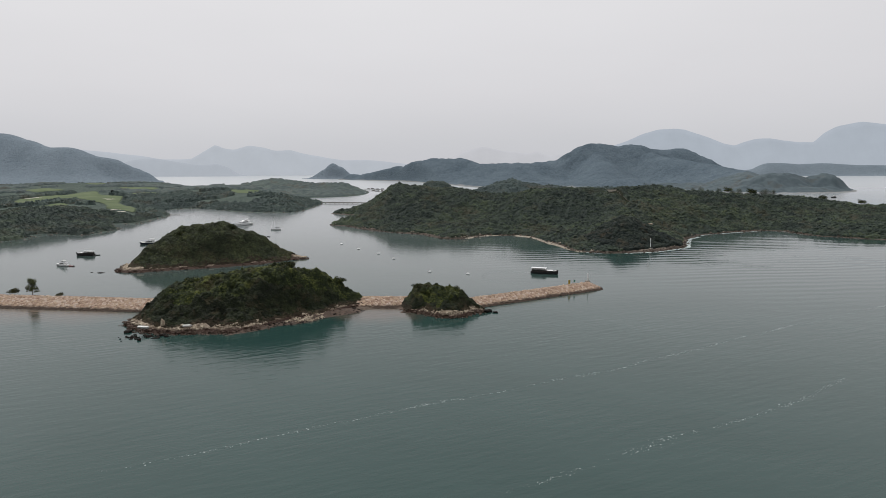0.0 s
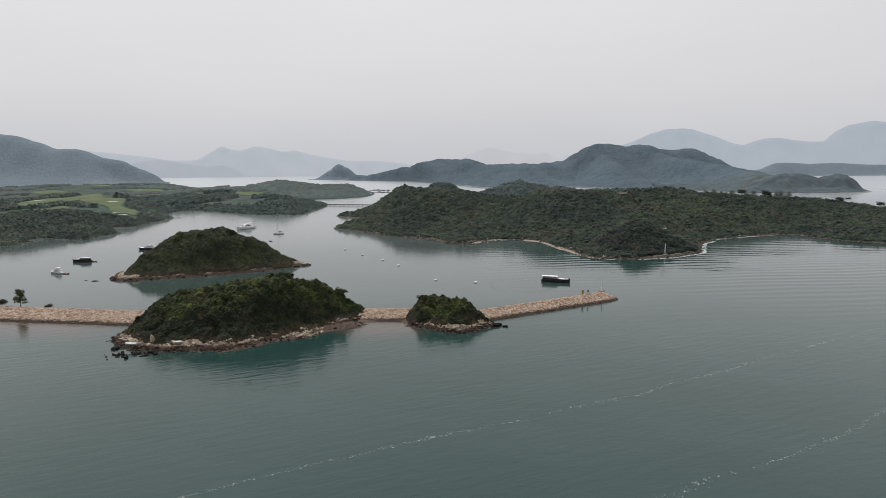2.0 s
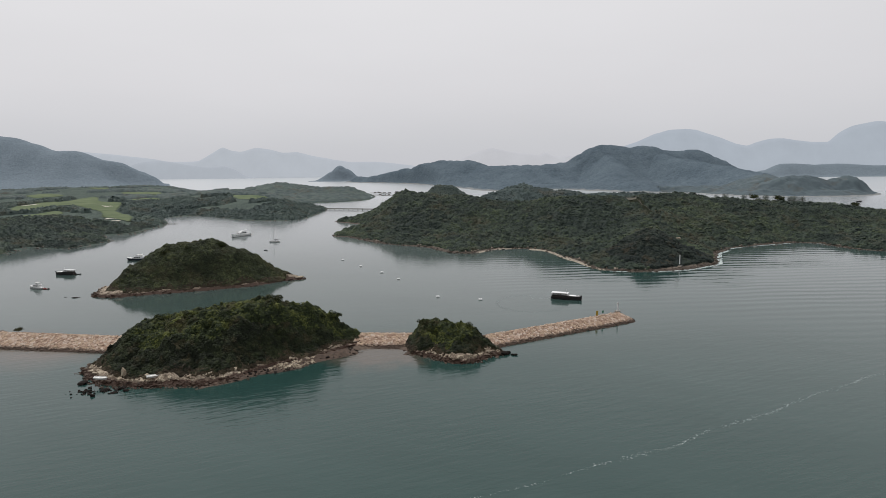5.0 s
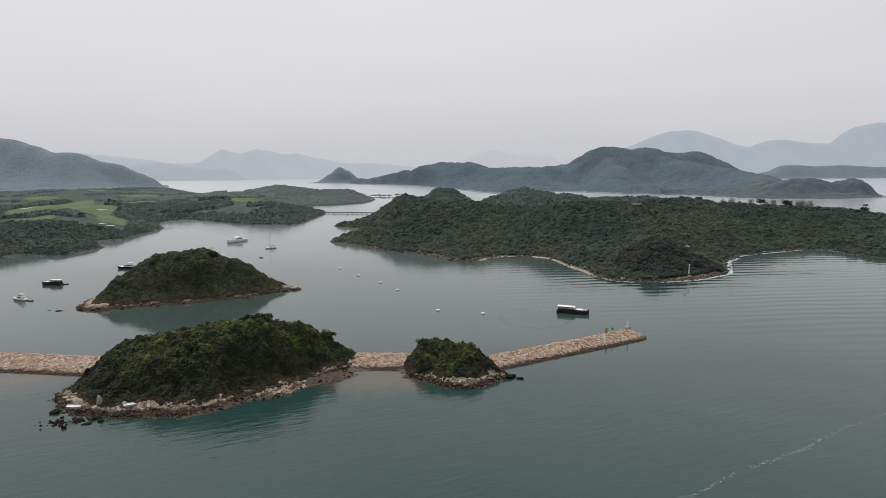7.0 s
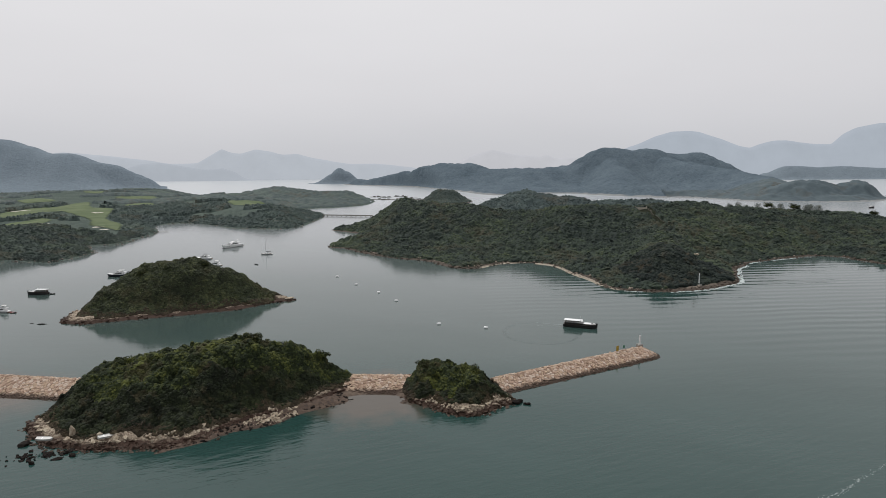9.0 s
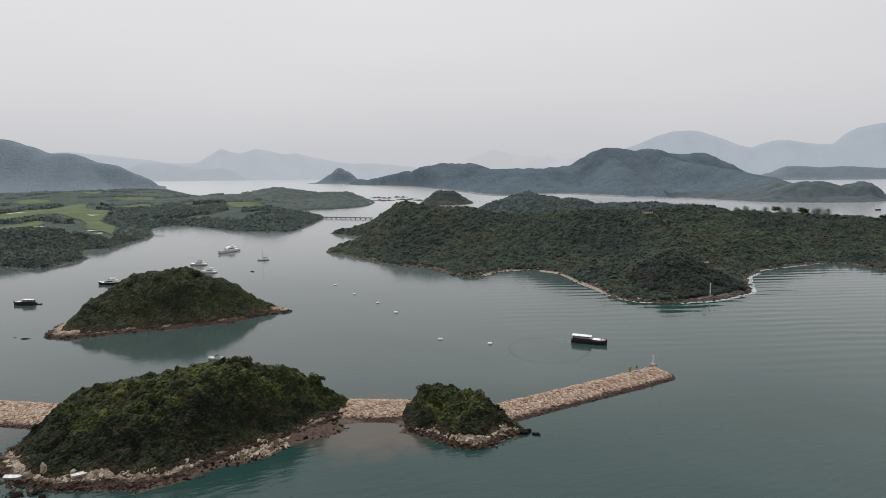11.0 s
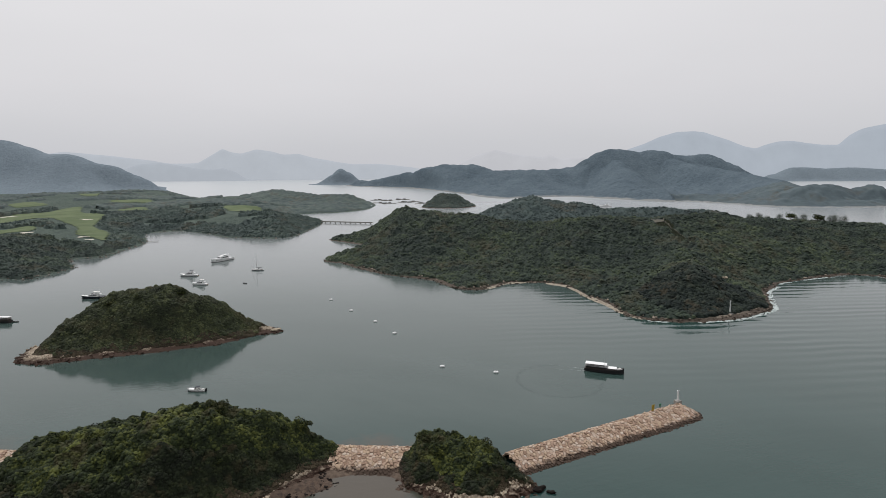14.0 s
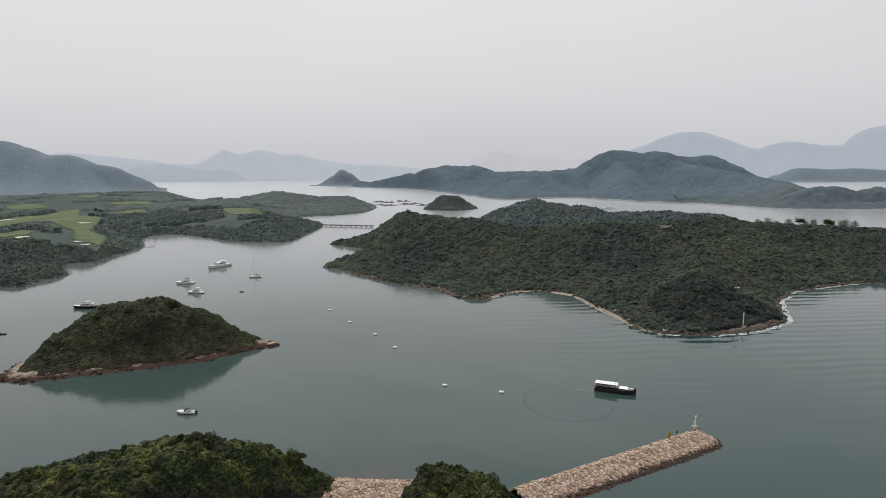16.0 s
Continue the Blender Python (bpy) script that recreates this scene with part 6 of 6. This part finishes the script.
ground_patch("ground_clearing", 180, 232, 590, 698, 0.8, lambda x, y: in_clearing(x, y) | on_trail(x, y), 0.8, MEADOW, "dry grassy clearing below the lookout", "clearing")
ground_patch("ground_trail", 196, 232, 592, 690, 0.6, lambda x, y: on_trail(x, y) & (np.abs(x - trail_at(y)) < 0.7), 1.0, EARTH, "bare earth trail running down through the woods", "trail")
gz = float(PENINSULA.height(np.array([200.0]), np.array([689.0]))[0])
look_out = tagged(new("lookout_terrace"), "pale tan walled lookout terrace above a grassy clearing", "terrace")
look_out.matrix_basis = pose(200, 690, 39.0, 0, 0, 2)
part("retaining_wall", bm_box(-6.5, 6.5, -1.6, -1.2, gz - 41, 1.7, bevel=0.05), TAN, look_out)
part("wall_coping", bm_box(-6.7, 6.7, -1.75, -1.05, 1.7, 1.9, bevel=0.04), CONCRETE, look_out)
part("floor_slab", bm_box(-6.5, 6.5, -1.2, 5.0, 1.0, 1.3, bevel=0.05), CONCRETE, look_out)
part("foundation", bm_box(-6.3, 6.3, -1.2, 4.8, gz - 41, 1.0, bevel=0.05), TAN, look_out)
for px in (-6.2, 6.2):
    part("gate_post", bm_box(px - 0.3, px + 0.3, -1.75, -1.15, 1.85, 2.9, bevel=0.05), TAN, look_out)
BUNKER = plain("pale_bunker_sand", (0.58, 0.54, 0.46), 0.95, var=0.1)
for bx, by, rx, ry, turn in ((-771, 1090, 17, 10, 0.3), (-591, 1022, 9, 6, 0.0), (-578, 872, 8, 7, 0.5), (-471, 826, 8, 5, 0.2), (-449, 806, 6, 4, 0.9), (-640, 1000, 6, 5, 0)):
    a = np.arange(14) * 2 * np.pi / 14
    k = 1 + 0.25 * np.sin(3 * a + bx)
    draped("bunker", np.column_stack([bx + rx * k * np.cos(a), by + ry * k * np.sin(a)]), 2.2, 0.9, BUNKER, "pale sand bunker beside the fairway", "bunker")

# ---------------------------------------------------------------- causeway and fish rafts in the far channel
bridge = tagged(new("footbridge"), "long low concrete footbridge across the far channel", "bridge", kind="structure")
bridge.matrix_basis = pose(-187, 1086, 0, 0, 0, -14.5)
part("deck", bm_box(-50, 50, -2.0, 2.0, 1.5, 2.3, bevel=0.08), CONCRETE, bridge)
for k in range(11):
    part("pier", bm_box(-46 + k * 9.2 - 0.25, -46 + k * 9.2 + 0.25, -1.7, 1.7, -2.0, 1.55, bevel=0.05), CONCRETE, bridge)
for sd in (-1, 1):
    part("parapet", bm_box(-50, 50, sd * 1.85 - 0.1, sd * 1.85 + 0.1, 2.3, 3.0, bevel=0.02), CONCRETE, bridge)

TIMBER = plain("grey_raft_timber", (0.27, 0.25, 0.22), 0.9, var=0.25)
TARP = plain("faded_tarpaulin", (0.46, 0.49, 0.51), 0.8, var=0.2)


def fish_raft(x, y, turn, wide, deep, sheds, seed):
    r = np.random.default_rng(seed)
    ob = tagged(new("fish_raft"), "grey timber fish-farm raft with small sheds", "raft", "fish rafts in the far channel")
    ob.matrix_basis = pose(x, y, 0, 0, 0, turn)
    n = int(wide / 6)
    for k in range(n + 1):
        part("walkway", bm_box(-wide / 2 + k * 6 - 0.6, -wide / 2 + k * 6 + 0.6, -deep / 2, deep / 2, 0.3, 0.75, bevel=0.03), TIMBER, ob)
    for py in (-deep / 2, 0, deep / 2):
        part("cross_beam", bm_box(-wide / 2, wide / 2, py - 0.7, py + 0.7, 0.32, 0.78, bevel=0.03), TIMBER, ob)
    for k in range(sheds):
        px, py = r.uniform(-wide * 0.4, wide * 0.4), r.choice([-0.35, 0, 0.35]) * deep
        w, h = r.uniform(2.5, 4.5), r.uniform(2.4, 3.6)
        part("shed", bm_box(px - w, px + w, py - 2, py + 2, 0.7, h, bevel=0.05), TIMBER, ob)
        part("roof", bm_box(px - w - 0.4, px + w + 0.4, py - 2.5, py + 2.5, h, h + 0.8, slope_front=0.4, slope_back=0.4, inset=1.8, bevel=0.03), TARP, ob.children[-1])
    for k in range(4):
        part("float", bm_rod((r.uniform(-0.5, 0.5) * wide, -deep / 2 - 0.4, 0.2), (r.uniform(-0.5, 0.5) * wide + 1.2, -deep / 2 - 0.4, 0.2), 0.4), NAVY, ob)
    return ob


for k, (fx, fy, turn, wide, deep, sheds) in enumerate(((-222, 1765, 5, 36, 18, 3), (-190, 1740, -8, 30, 16, 2), (-172, 1618, 10, 36, 18, 4), (-205, 1640, -5, 24, 14, 1), (-131, 1662, 4, 42, 20, 5), (-112, 1690, -12, 30, 16, 2), (-90, 1612, 12, 24, 14, 2), (-150, 1790, 0, 40, 16, 3),
                                                       (-273, 1392, 20, 24, 12, 1), (-243, 1362, 12, 30, 12, 2), (-262, 1340, 15, 24, 10, 1), (-205, 1480, 30, 18, 12, 1))):
    fish_raft(fx, fy, turn, wide, deep, sheds, 90 + k)
JETTY = tagged(new("jetty"), "small timber jetty on the golf coast", "jetty")
JETTY.matrix_basis = pose(-394, 848, 0, 0, 0, 35)
part("deck", bm_box(-8, 6, -1.0, 1.0, 0.9, 1.1, bevel=0.02), TIMBER, JETTY)
for px in (-6, -2, 2, 5.5):
    for py in (-0.8, 0.8):
        part("pile", bm_rod((px, py, -2.5), (px, py, 1.3), 0.15, n=6), TIMBER, JETTY)
